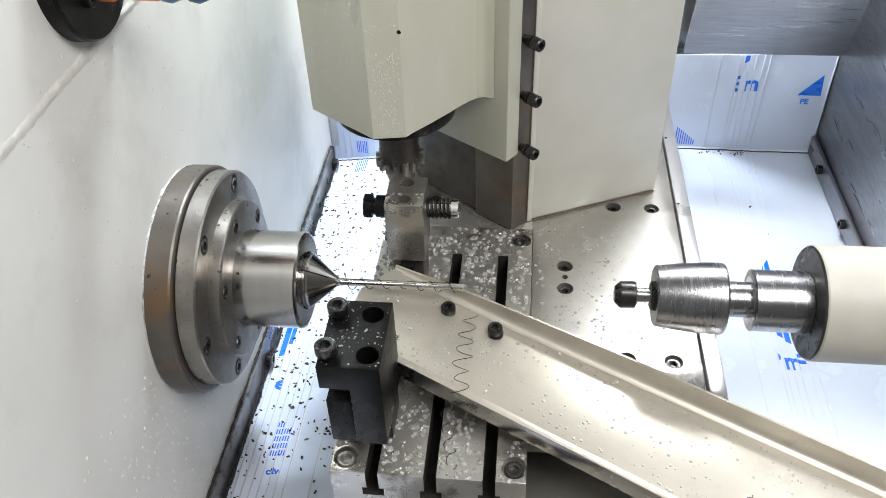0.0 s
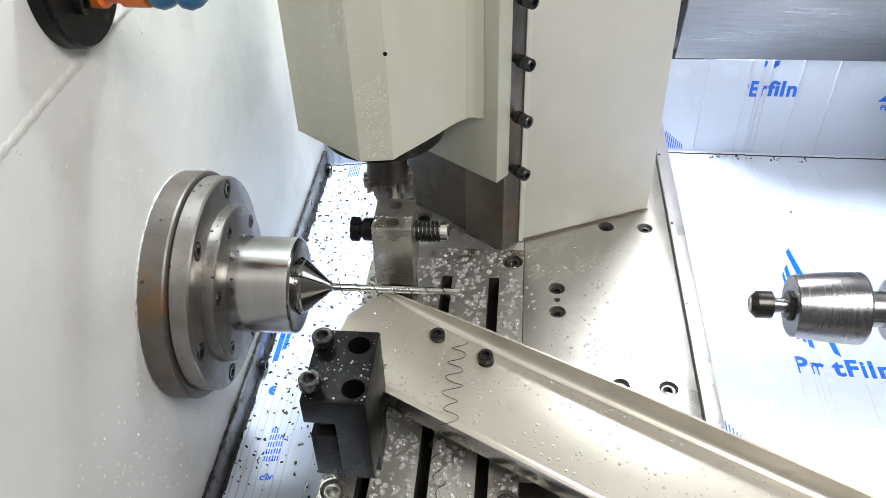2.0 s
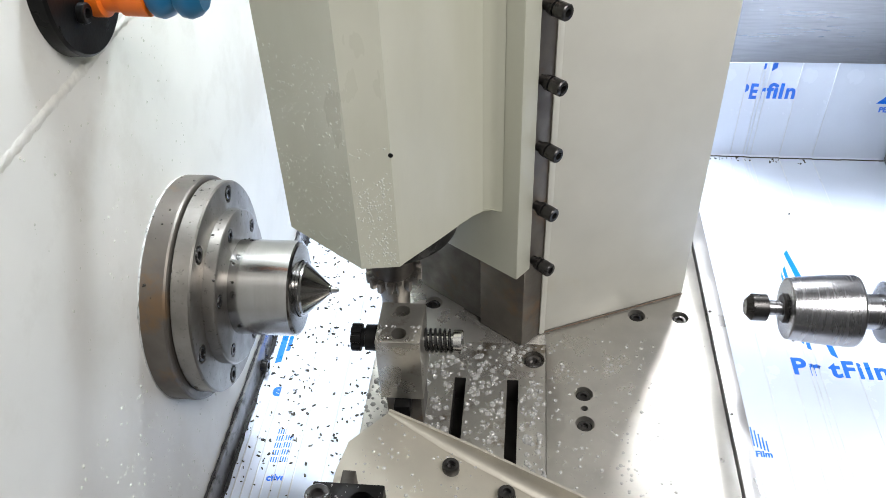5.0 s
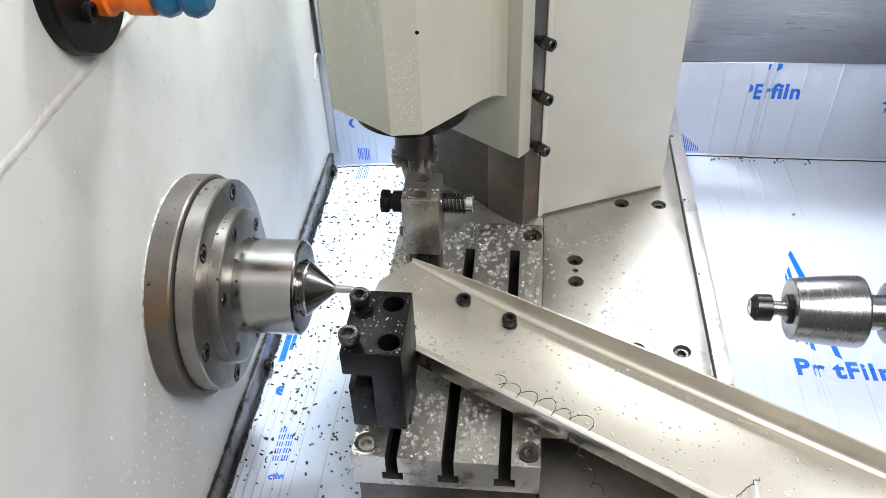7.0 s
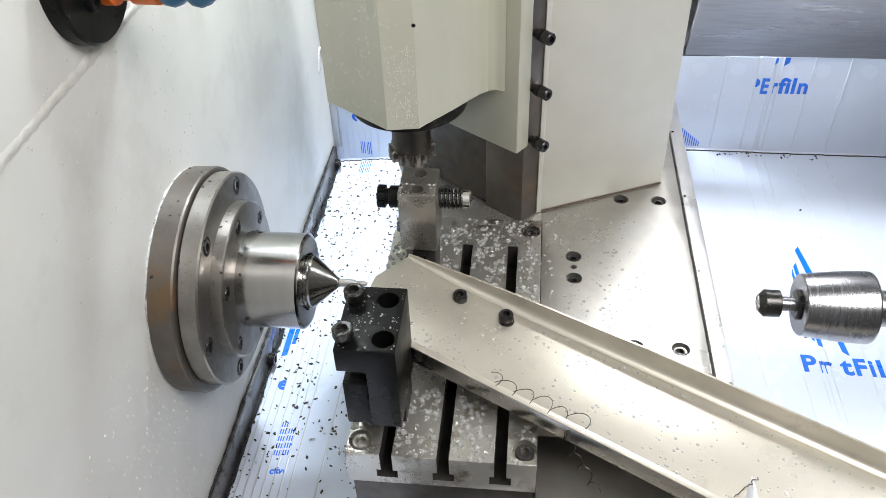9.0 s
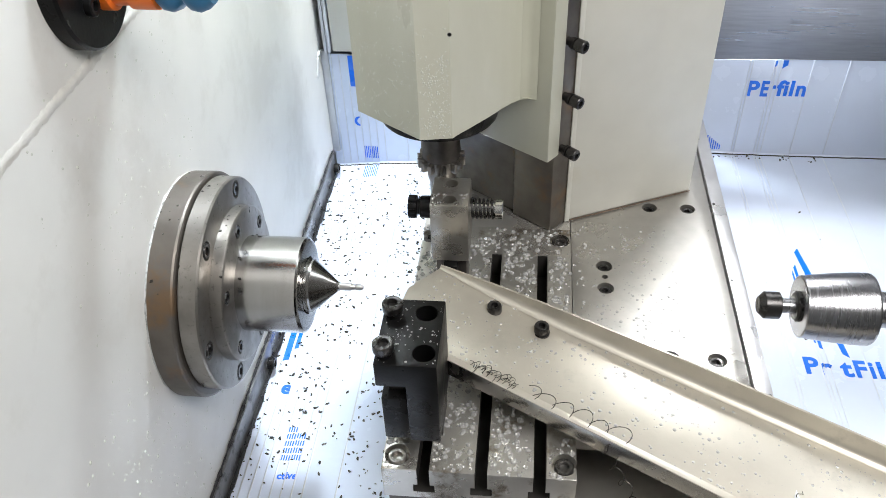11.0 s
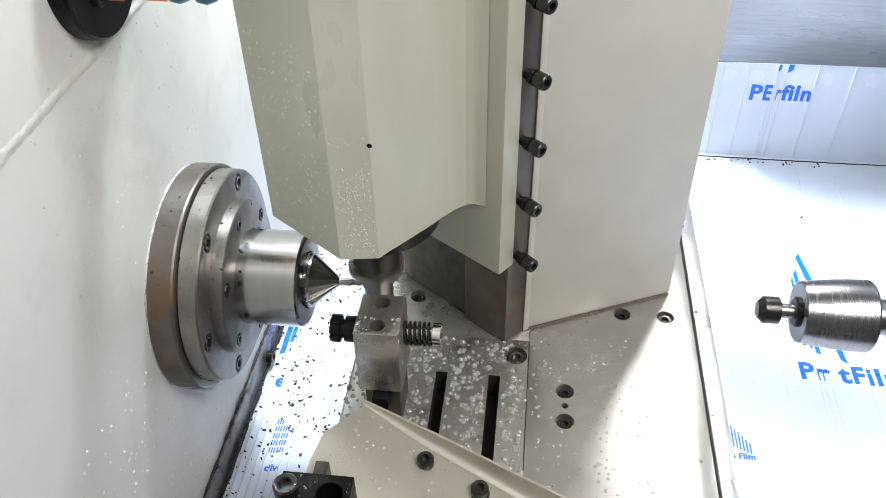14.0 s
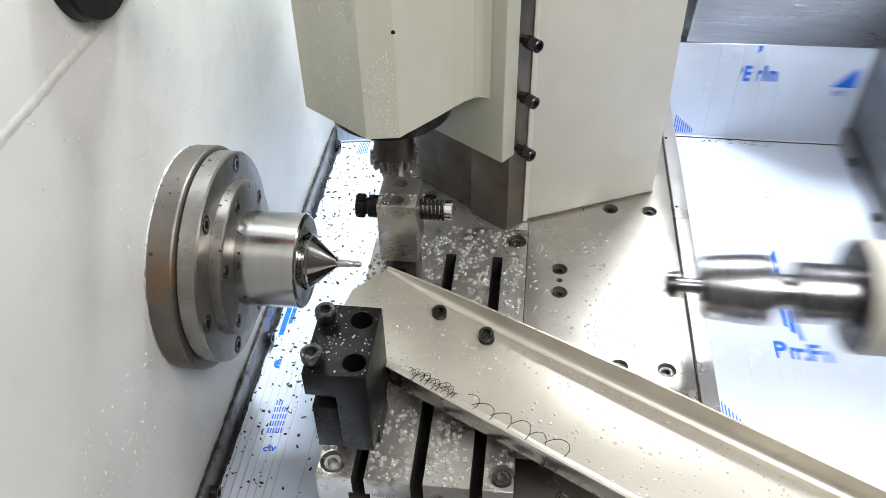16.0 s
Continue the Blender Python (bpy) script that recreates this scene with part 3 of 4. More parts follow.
# ---- black tool block ----
bk = thing("tool_block", "black oxide steel tool block with clamp screws on the table", "tool block")
side = prism([(.0528, .0180), (.0700, .0180), (.0700, -.0305), (.0885, -.0305), (.0885, .0360), (.0528, .0360)], -.1068, -.0536, .0008)
jaw = part("body", moved(side, Matrix(((1, 0, 0, 0), (0, 0, 1, 0), (0, 1, 0, 0), (0, 0, 0, 1)))), BLACK_STEEL, bk)
boolean_cut(jaw, [cutter(lathe([(.021, 0), (.021, .0066), (.06, .0066), (.06, 0)], 32, "Z", (x, y, 0))) for x, y in ((.0784, -.0648), (.0802, -.0965))])
part("lower_jaw", box(.0548, .0701, -.1056, -.0545, -.0305, .0060, .0012), BLACK_STEEL, bk)
part("shank", box(.0585, .0700, -.0985, -.0560, .0062, .0178, .0004), DARK_STEEL, bk, "dark steel tool shank")
part("tool_nose", box(.0575, .0650, -.0545, -.0210, -.0120, -.0010, .0006), DARK_STEEL, bk, "dark steel tool nose")
part("foot", box(.0560, .0870, -.0840, -.0560, ZT, -.0303, .0006), BLACK_STEEL, bk)
for x, y in ((.0588, -.0672), (.0580, -.0990)):
    part("washer", lathe([(.0358, 0), (.0358, .0046), (.0400, .0046), (.0400, 0)], 24, "Z", (x, y, 0)), BLACK_STEEL, bk)
    screw_at(bk, "clamp_screw", x, y, .0400, .0061, .0062)

# ---- chute ----
CU, CV, CO = Vector((.925, -.379)), Vector((.379, .925)), Vector((.0757, .027))


def cp(a, w, h):
    """A point of the chute: along, across from its rear wall, above its floor."""
    q = CO + a * CU - w * CV
    return Vector((q.x, q.y, -.021 - .17 * ((q.x - .131) * .927 - (q.y + .011) * .375) + h))


def slab_bm(outline, thick):
    bm = bmesh.new()
    hi = [bm.verts.new(p) for p in outline]
    lo = [bm.verts.new(Vector(p) + Vector(thick)) for p in outline]
    bm.faces.new(hi)
    bm.faces.new(lo[::-1])
    for k in range(len(hi)):
        j = (k + 1) % len(hi)
        bm.faces.new((hi[k], lo[k], lo[j], hi[j]))
    bmesh.ops.recalc_face_normals(bm, faces=bm.faces)
    return bm


ch = thing("parts_chute", "sloping bent sheet steel parts chute over the table", "chute")
part("floor_sheet", bevel(slab_bm([cp(a, w, 0) for a, w in ((0, 0), (-.0095, .0294), (-.0060, .0483), (.002, .0715), (.62, .0715), (.62, -.018), (.10, 0))], (0, 0, -.0016)), .0004), CHUTE_STEEL, ch)
wall_top = [(0, .0018), (.03, .0060), (.06, .0095), (.10, .0130), (.18, .0160), (.62, .0175)]


def rear_wall():
    """Bent up from the floor with a rounded fold, opening slightly along its length."""
    bm = bmesh.new()
    rows = []
    for k in range(32):
        a = .02 * k
        w = -.035 * max(0, a - .10)
        h = float(np.interp(a, [p[0] for p in wall_top], [p[1] for p in wall_top]))
        r = min(.0055, h * .8)
        prof = [(w + r * (1 - math.sin(g)), r * (1 - math.cos(g)) + .0002) for g in (0, .4, .8, 1.2, math.pi / 2)] + [(w, h)]
        rows.append([bm.verts.new(cp(a, *p)) for p in prof] + [bm.verts.new(cp(a, p[0] - .0015, p[1])) for p in reversed(prof)])
    for p, q in zip(rows, rows[1:]):
        for i in range(len(p)):
            j = (i + 1) % len(p)
            bm.faces.new((p[i], p[j], q[j], q[i]))
    bm.faces.new(rows[0])
    bm.faces.new(rows[-1][::-1])
    return bm


part("rear_wall", rear_wall(), CHUTE_STEEL, ch, smooth=50)
part("front_wall", bevel(slab_bm([cp(.038, .0717, -.0085), cp(.038, .0717, .0055), cp(.62, .0717, .0055), cp(.62, .0717, -.0085)], (-.0006, -.0015, 0)), .0003), BENT_STEEL, ch, "dull grey bent front edge")
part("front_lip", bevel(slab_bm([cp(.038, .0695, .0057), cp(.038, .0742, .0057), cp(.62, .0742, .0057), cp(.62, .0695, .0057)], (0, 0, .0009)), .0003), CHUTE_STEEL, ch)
part("support", box(.100, .140, -.030, .020, ZT, -.036, .0008), DARK_STEEL, ch)
for x, y in ((.1154, -.0046), (.1475, -.0177)):
    part("washer", lathe([(-.0195, 0), (-.0195, .0056), (-.0175, .0056), (-.0175, 0)], 20, "Z", (x, y, -.002 if x < .13 else -.006)), BOLT_STEEL, ch)
    screw_at(ch, "screw", x, y, -.0195 if x < .13 else -.0235, .0050, .0062)
pts = [cp(.262 + .003 * noise.noise((k * .6, 1, 0)) - .0007 * k, .040 + .0016 * k, .0008) for k in range(14)]
part("scratch", tube(pts, .0003, 4), CHIP_DARK, ch, "dark crooked hair-like sliver")

# ---- counter spindle ----
ta = thing("counter_spindle", "counter spindle with tapered steel nose and painted body", "spindle")
part("body", lathe([(.3455, 0), (.3455, .0365), (.3465, .0372), (.80, .0372), (.80, 0)], 96), QUILL_PAINT, ta, "beige painted cylindrical body", smooth=14)
part("rear_face", lathe([(.3442, 0), (.3442, .0355), (.3454, .0365), (.3454, 0)], 96), BOLT_STEEL, ta, "dark steel face ring")
part("shaft", lathe([(.2925, 0), (.2925, .0115), (.3085, .0115), (.3088, .0175), (.3095, .0198), (.3440, .0198), (.3440, 0)], 64), TAIL_STEEL, ta, smooth=14)
part("taper_body", lathe([(.2490, 0), (.2490, .0190), (.2496, .0199)] + [(.2496 + .0412 * k / 16, .0199 + .0033 * math.sin(math.pi / 2 * k / 16)) for k in range(1, 17)] + [(.2920, .0226), (.2928, .0200), (.2928, 0)], 96), TAIL_STEEL, ta, "polished slightly tapered steel body", smooth=25)
part("collar", lathe([(.2465, 0), (.2465, .0085), (.2475, .0098), (.2489, .0098), (.2489, 0)], 48), BOLT_STEEL, ta)
part("neck", lathe([(.2375, 0), (.2375, .0048), (.2466, .0048), (.2466, 0)], 32), TAIL_STEEL, ta)
part("tip", lathe([(.2238, 0), (.2238, .0052), (.2275, .0088), (.2368, .0088), (.2376, .0075), (.2376, 0)], 32), BOLT_STEEL, ta, "dark steel tip")
for k in range(4):
    part("drop", moved(lathe([(-.0014, 0), (-.0010, .0010), (0, .0014), (.0012, .0010), (.0014, 0)], 10, "Z"), Matrix.Translation((.258 + .0085 * k, -.006, -.0224))), WATER, ta)

ew = thing("end_wall", "stainless sheet wall that travels with the counter spindle", "wall")
part("sheet", box(.4740, .4900, .02, YB - .002, ZR - .04, .62, .001), STAINLESS, ew)
part("foot_strip", box(.4690, .4738, .02, YB - .004, ZR - .002, ZR + .020, .001), STAINLESS, ew, "bright sealing strip")
for y in (.06, .16, .255, .345):
    screw_at(ew, "screw", .4690, y, ZR + .011, .0048, .005, pose(0, 0, 0, 0, -90, 0))

# ---- folding covers of overlapping slats ----
SLATS = []


def blade_bm(width, prof):
    bm = bmesh.new()
    rows = [[bm.verts.new((x, y, h)) for y, h in prof] for x in (0, width)]
    for i in range(len(prof) - 1):
        bm.faces.new((rows[0][i], rows[1][i], rows[1][i + 1], rows[0][i + 1]))
    bm.normal_update()
    bmesh.ops.solidify(bm, geom=bm.faces[:], thickness=.0003)
    return bm


def cover_slat(width, y0, z, ztop, step, label, group):
    """An upturned plate: floor blade and back blade with a small fold."""
    s = thing("cover_slat", label, "cover slat", group)
    y1 = YB - 0.001 - step
    part("floor_blade", blade_bm(width, [(y0, z - .004), (y0, z), (y1 - .0025, z)]), FILM, s)
    e = 0 if group.startswith("left") else width
    # thin strips whose grey stands in for the shadow along each step
    part("shade_trim", box(e - .0006, e + .0006, y0, y1 - .004, z - .0012, z + .0003, .0002), SHADE_TRIM if group.startswith("left") else SHADE_TRIM_PALE, s, "grey edge strip coloured as the shadow line of the slat step")
    part("back_shade_trim", box(e - .0005, e + .0005, y1 - .0008, y1 + .0002, z + .003, ztop, .0002), SHADE_TRIM_PALE, s)
    part("grime", tube([(width * k / 14, y1 - .0022 + .0007 * noise.noise((k * .9, z * 900, 0)), z + .0004) for k in range(15)], .0007, 5), CHIP_DARK, s, "dark grime in the fold")
    part("back_blade", blade_bm(width, [(y1 - .0020, z + .0003), (y1, z + .002), (y1, ztop)]), FILM, s)
    return s


def blue_shape(parent, name, points, z=None, y=None):
    """A flat print on the floor blade (z) or the back blade (y)."""
    bm = bmesh.new()
    vs = [bm.verts.new((a, b, z) if z is not None else (a, y, b)) for a, b in points]
    bm.faces.new(vs)
    bm.normal_update()
    bmesh.ops.solidify(bm, geom=bm.faces[:], thickness=.0001)
    return part(name, bm, FILM_BLUE, parent, smooth=0)


# right edges of the slats: closed, pulled open, and their shift as the table pushes
RIGHT = [(.3586, -.0026, .0175), (.3772, .0045, .0163), (.3813, .0277, .0012), (.3870, .0260, .0007), (.3930, .0255, 0), (.4015, .0480, 0), (.4073, .0777, 0), (.4725, .0908, 0)]
# the second slat sticks until the table has made its long stroke
STUCK = [(0, 0), (.6, 1), (9.2, .8), (10.8, 0), (16, 0)]
RW = [.056, .050, .050, .050, .050, .056, .056, .088]
right = []
for i, w in enumerate(RW):
    z = ZR - .0005 * i
    s = cover_slat(w, -.16, z, -.034, .0005 * (7 - i), "folding cover slat in pale blue-white protective film", "right cover slats")
    SLATS.append((s, i, "right"))
    right.append((s, z))


def back_y(i):
    """Face of the back blade of a right slat."""
    return YB - .00135 - .0005 * (7 - i)


FLAT = Matrix()                       # letters lying on the floor blade
UP = pose(0, 0, 0, 90, 0, 0)          # letters standing on the back blade


def print_text(slat, body, x, y, z, size, back=False, squeeze=1):
    m = Matrix.Translation((x, y, z)) @ (UP if back else FLAT) @ Matrix.Diagonal((squeeze, 1, 1, 1))
    part("print", text_bm(body, size, m), FILM_BLUE, slat, smooth=0)


# printed words cut by the overlaps: slat, letters, back from its edge, width
for i, chars, d, sx in ((2, "P", .0165, 1), (2, "E", .0042, .75), (4, "r", .0036, .8), (5, "f", .0270, 1), (5, "i", .0208, 1), (5, "l", .0150, 1), (5, "n", .0056, .9)):
    s, z = right[i]
    print_text(s, chars, RW[i] - d, back_y(i), -.0750, .0245, True, sx)
for i, chars, d, sx in ((2, "P", .0080, .95), (3, "r", .0020, .6), (4, "r", .0034, .9), (5, "t", .0180, 1), (5, "F", .0070, .9), (6, "i", .0335, 1), (6, "l", .0265, 1), (6, "n", .0160, 1)):
    s, z = right[i]
    print_text(s, chars, RW[i] - d, .0775, z + .0002, .0250, False, sx)
s, z = right[5]
w = RW[5]
blue_shape(s, "print", [(w - .0290, .232), (w - .0250, .238), (w - .0120, .150), (w - .0190, .140)], z + .0002)
blue_shape(s, "print", [(w - .0170, .102), (w - .0120, .098), (w - .0160, .140), (w - .0210, .135)], z + .0002)
s, z = right[4]
w = RW[4]
blue_shape(s, "print", [(w - .0110, .112), (w - .0008, .106), (w - .0008, .214), (w - .0060, .205), (w - .0110, .190)], z + .0002)
s, z = right[3]
blue_shape(s, "print", [(RW[3] - .0060, .116), (RW[3] - .0008, .112), (RW[3] - .0008, .205), (RW[3] - .0060, .185)], z + .0002)
for i, d in ((3, .0055), (5, .0300)):
    s, z = right[i]
    x = RW[i] - d
    blue_shape(s, "print", [(x, -.0345), (x + .0050, -.0345), (x + .0050, -.0400), (x, -.0440)], y=back_y(i))
s, z = right[7]
w = RW[7]
blue_shape(s, "print", [(w - .0330, .122), (w - .0080, .122), (w - .0100, .160)], z + .0002)
print_text(s, "PE", w - .0230, .106, z + .0002, .0105)
blue_shape(s, "print", [(w - .0300, -.080), (w - .0060, -.080), (w - .0080, -.056)], y=back_y(7))
print_text(s, "PE", w - .0210, back_y(7), -.090, .0085, True)
s, z = right[0]
w = RW[0]
for k in range(9):
    x = w - .0330 + .0024 * k
    h, hb = .026 - .0020 * k, .022 - .0020 * k
    blue_shape(s, "print", [(x, .006 - .0012 * k), (x + .0011, .006 - .0012 * k), (x + .0011, .006 - .0012 * k + h), (x, .006 - .0012 * k + h)], z + .0002)
    blue_shape(s, "print", [(x, -.142), (x + .0011, -.142), (x + .0011, -.142 + hb), (x, -.142 + hb)], y=back_y(0))
print_text(s, "ve Film", w - .0215, -.0085, z + .0002, .0075)

LF = [0, .06, .12, .18, .24, .30, .36, .42, .60]
left = []
for i, f in enumerate(LF):
    z = ZF + .0013 * i
    s = cover_slat(.032 if i < 8 else .066, -.50, z, -.036, .0008 * i + .0004, "folding cover slat in white film strewn with dark chips", "left cover slats")
    SLATS.append((s, f, "left"))
    left.append((s, z))
s, z = left[1]
blue_shape(s, "print", [(.0004, .190), (.0060, .190), (.0066, .090), (.0012, .088)], z + .0002)
s, z = left[2]
blue_shape(s, "print", [(.0008, .190), (.0048, .190), (.0040, .103), (.0004, .102)], z + .0002)
print_text(s, "e", .0045, .050, z + .0002, .0200)
for i in (4, 5):
    s, z = left[i]
    for k in range(4):
        x = .0006 + .0020 * k
        for j in range(5):
            y = -.0200 + .0070 * j
            if i == 5 and j == 4:
                continue
            blue_shape(s, "print", [(x, y), (x + .0010, y + .0005), (x + .0010, y + .0056), (x, y + .0050)], z + .0002)
        blue_shape(s, "print", [(x, -.166), (x + .0009, -.166), (x + .0009, -.150), (x, -.150)], y=YB - .0020 - .0008 * i)
        blue_shape(s, "print", [(x, .368), (x + .0009, .368), (x + .0009, .391), (x, .391)], z + .0002)
print_text(left[4][0], "ct", .0048, -.037, left[4][1] + .0002, .0085)
print_text(left[5][0], "ive", .0044, -.037, left[5][1] + .0002, .0085)
for i, x, w, lo in ((3, .0012, .0056, -.0735), (4, .0010, .0030, -.066)):
    blue_shape(left[i][0], "print", [(x, lo), (x + w, lo), (x + w, -.0365), (x, -.0365)], y=YB - .0020 - .0008 * i)
arc = [radians(a) for a in range(90, 271, 20)]
blue_shape(left[3][0], "print", [(.0072 + .0062 * math.cos(a), -.1175 + .0062 * math.sin(a)) for a in arc] + [(.0072 + .0030 * math.cos(a), -.1175 + .0040 * math.sin(a)) for a in reversed(arc)], y=YB - .0020 - .0008 * 3)

# ---- small loose matter ----
rng = np.random.default_rng(7)


def domes(spots, name, mat, label, category, squash=0.72, m=None):
    """Many low drops in one mesh: rows of x, y, z, radius; m lays them on another face."""
    seg, verts, faces = 8, [], []
    for x, y, z, r in spots:
        b = len(verts)
        for h, q in ((0.0, 1.0), (0.62, 0.80), (0.92, 0.42)):
            for k in range(seg):
                a = 2 * math.pi * k / seg
                verts.append((x + r * q * math.cos(a), y + r * q * math.sin(a), z + r * squash * h))
        verts.append((x, y, z + r * squash))
        for ring in (0, 1):
            for k in range(seg):
                j = (k + 1) % seg
                faces.append((b + ring * seg + k, b + ring * seg + j, b + ring * seg + seg + j, b + ring * seg + seg + k))
        for k in range(seg):
            faces.append((b + 2 * seg + k, b + 2 * seg + (k + 1) % seg, b + 3 * seg))
    me = bpy.data.meshes.new(name)
    me.from_pydata(verts, [], faces)
    me.polygons.foreach_set("use_smooth", [True] * len(me.polygons))
    me.materials.append(mat)
    if m:
        me.transform(m)
    return tagged(new(name, me), label, category, kind="stuff")


def scatter(n, x0, x1, y0, y1, z, lo, hi, skip=None, power=2.5):
    out = []
    while len(out) < n:
        x, y, r = rng.uniform(x0, x1), rng.uniform(y0, y1), lo + (hi - lo) * rng.random() ** power
        d = noise.noise((x * 45, y * 45, z * 10))
        if (skip and skip(x, y, r)) or d < rng.uniform(-0.55, 0.15):
            continue
        zz = z(x, y) if callable(z) else z
        out.append((x, y, zz, r))
    return out


def slot_skip(x, y, r):
    if y < .097 and min(abs(x - c) for c in (.0767, .1127, .1487)) < .0042 + r:
        return True
    return any((x - a) ** 2 + (y - b) ** 2 < (.0072 + r) ** 2 for a, b in T_HOLES)


DROPS = [
    domes([(x, y, ZT, r) for x, y, _, r in scatter(2300, .0515, .1700, -.1100, .1280, 0.0, .0003, .0024, slot_skip)], "table_droplets", WATER, "foamy coolant droplets on the slotted table", "droplets"),
    domes([(x, y, ZT - .0004, r) for x, y, _, r in scatter(620, .1730, .2500, -.09, .140, 0.0, .0003, .0014, lambda x, y, r: any((x - a) ** 2 + (y - b) ** 2 < (.0075 + r) ** 2 for a, b, _ in P_HOLES))], "plate_droplets", CLEAR_DROP, "fine coolant droplets on the base plate", "droplets", 0.5),
    domes([(x, y, .0360, r) for x, y, _, r in scatter(110, .0540, .0875, -.1055, -.0550, 0.0, .0002, .0008, lambda x, y, r: any((x - a) ** 2 + (y - b) ** 2 < .0078 ** 2 for a, b in ((.0784, -.0648), (.0802, -.0965))))], "block_droplets", WATER, "small coolant droplets on the black tool block", "droplets"),
    domes([(x, y, .0305, r) for x, y, _, r in scatter(26, .0680, .0935, .0468, .0600, 0.0, .0004, .0013, lambda x, y, r: (x - .0808) ** 2 + (y - .0535) ** 2 < .006 ** 2)], "post_droplets", WATER, "coolant droplets on the steel tool post", "droplets"),
]
spots = []
for a, w, _, r in scatter(900, .0, .34, .003, .068, 0.0, .0003, .0014, None, 3):
    p = cp(a, w, 0)
    spots.append((p.x, p.y, p.z - .0001, r))
DROPS.append(domes(spots, "chute_droplets", CLEAR_DROP, "coolant droplets on the chute floor", "droplets", 0.42))


def face_frame(u0, n0, u1, n1):
    """Frame on a vertical face of the head: x along it, y up, z outward."""
    a, b = Vector((*hp(u0, n0), 0)), Vector((*hp(u1, n1), 0))
    x = (b - a).normalized()
    z = x.cross(Vector((0, 0, 1)))
    m = Matrix((x, Vector((0, 0, 1)), z)).transposed().to_4x4()
    m.translation = a
    return m


for u0, n0, u1, n1, width, count, top in ((-.030, .052, .030, .052, .060, 520, .20), (.030, .052, .0454, .0368, .0216, 380, .155)):
    sp_ = [(x, y, 0, r) for x, y, _, r in scatter(count, .001, width - .001, ZB + .002, top, 0.0, .00022, .0008)]
    DROPS.append(domes(sp_, "head_droplets", MIST, "tiny coolant droplets on the painted head", "droplets", 0.5, face_frame(u0, n0, u1, n1)))
for d in DROPS:
    MOVING.append((d, Matrix()))
wallm = Matrix(((0, 0, 1, XW), (1, 0, 0, 0), (0, 1, 0, 0), (0, 0, 0, 1)))
domes([(x, y, 0, r) for x, y, _, r in scatter(260, -.19, -.055, -.16, .02, 0.0, .0003, .0013, lambda x, y, r: x * x + y * y < .081 ** 2)], "wall_droplets", MIST, "small droplets on the painted wall", "droplets", 0.5, wallm)
domes([(x, y, 0, r) for x, y, _, r in scatter(330, -.12, .06, -.16, .20, 0.0, .0003, .0010, lambda x, y, r: x * x + y * y < .081 ** 2)], "wall_droplets", MIST, "small droplets on the painted wall", "droplets", 0.5, wallm)


def flakes(n, x0, x1, y0, y1, z, name="chip_flakes"):
    """Dark curled swarf flakes in one mesh."""
    verts, faces = [], []
    for x, y, _, r in scatter(n, x0, x1, y0, y1, 0.0, .0007, .0021, None, 1.6):
        b, k = len(verts), 5
        turn = rng.uniform(0, 6.28)
        for s_, h in ((1, .0001), (.9, .0007)):
            for i in range(k):
                a = turn + 2 * math.pi * i / k
                q = r * s_ * (0.45 + 0.75 * rng.random())
                px, py = q * math.cos(a) * 1.25, q * math.sin(a) * .65
                verts.append((x + px * math.cos(turn) - py * math.sin(turn), y + px * math.sin(turn) + py * math.cos(turn), z + h + .0004 * rng.random()))
        faces.append(tuple(range(b + 2 * k - 1, b + k - 1, -1)))
        for i in range(k):
            j = (i + 1) % k
            faces.append((b + i, b + j, b + k + j, b + k + i))
    me = bpy.data.meshes.new(name)
    me.from_pydata(verts, [], faces)
    me.materials.append(CHIP_DARK)
    return tagged(new(name, me), "dark steel swarf flakes strewn on the film", "swarf", kind="stuff")


for i, (s, z) in enumerate(left):
    w = .0068 if i < 7 else (.020 if i == 7 else .045)
    n = 62 if i < 7 else (75 if i == 7 else 420)
    SLATS.append((flakes(n, .0006, w, -.22, YB - .012, z), LF[i], "left"))
for i in range(1, 7):
    SLATS.append((flakes(5, RW[i] - .030, RW[i] - .001, YB - .014, YB - .007, right[i][1]), i, "right"))
SLATS.append((flakes(4, RW[5] - .040, RW[5], .20, .39, right[5][1]), 5, "right"))


def ring_chips():
    """Dark and pale crumbs stuck on the turned rims of the spindle."""
    verts, faces = [], []
    for x0, x1, r, dz, n in ((-.0588, -.0450, .0770, -.0021, 14), (-.0405, -.0310, .0722, 0, 10), (-.0280, -.0215, .0530, 0, 8), (-.0200, -.0150, .0325, 0, 5)):
        for _ in range(n):
            a, x, q = rng.normal(1.6, .55), rng.uniform(x0, x1), .0005 + .0010 * rng.random() ** 2
            c = Vector((x, r * math.cos(a), r * math.sin(a) + dz))
            out = Vector((0, math.cos(a), math.sin(a)))
            side = out.cross(Vector((1, 0, 0)))
            b = len(verts)
            for k in range(5):
                g = 2 * math.pi * k / 5
                verts.append(c + (Vector((1, 0, 0)) * math.cos(g) * 1.3 + side * math.sin(g)) * q * rng.uniform(.5, 1.1))
            verts.append(c + out * q * .7)
            for k in range(5):
                faces.append((b + k, b + (k + 1) % 5, b + 5))
    me = bpy.data.meshes.new("spindle_crumbs")
    me.from_pydata(verts, [], faces)
    me.materials.append(CHIP_DARK)
    return tagged(new("spindle_crumbs", me), "dark swarf crumbs stuck on the spindle rims", "swarf", kind="stuff")


ring_chips()
flakes(60, XW + .0045, XW + .012, -.10, .37, ZF + .0003)


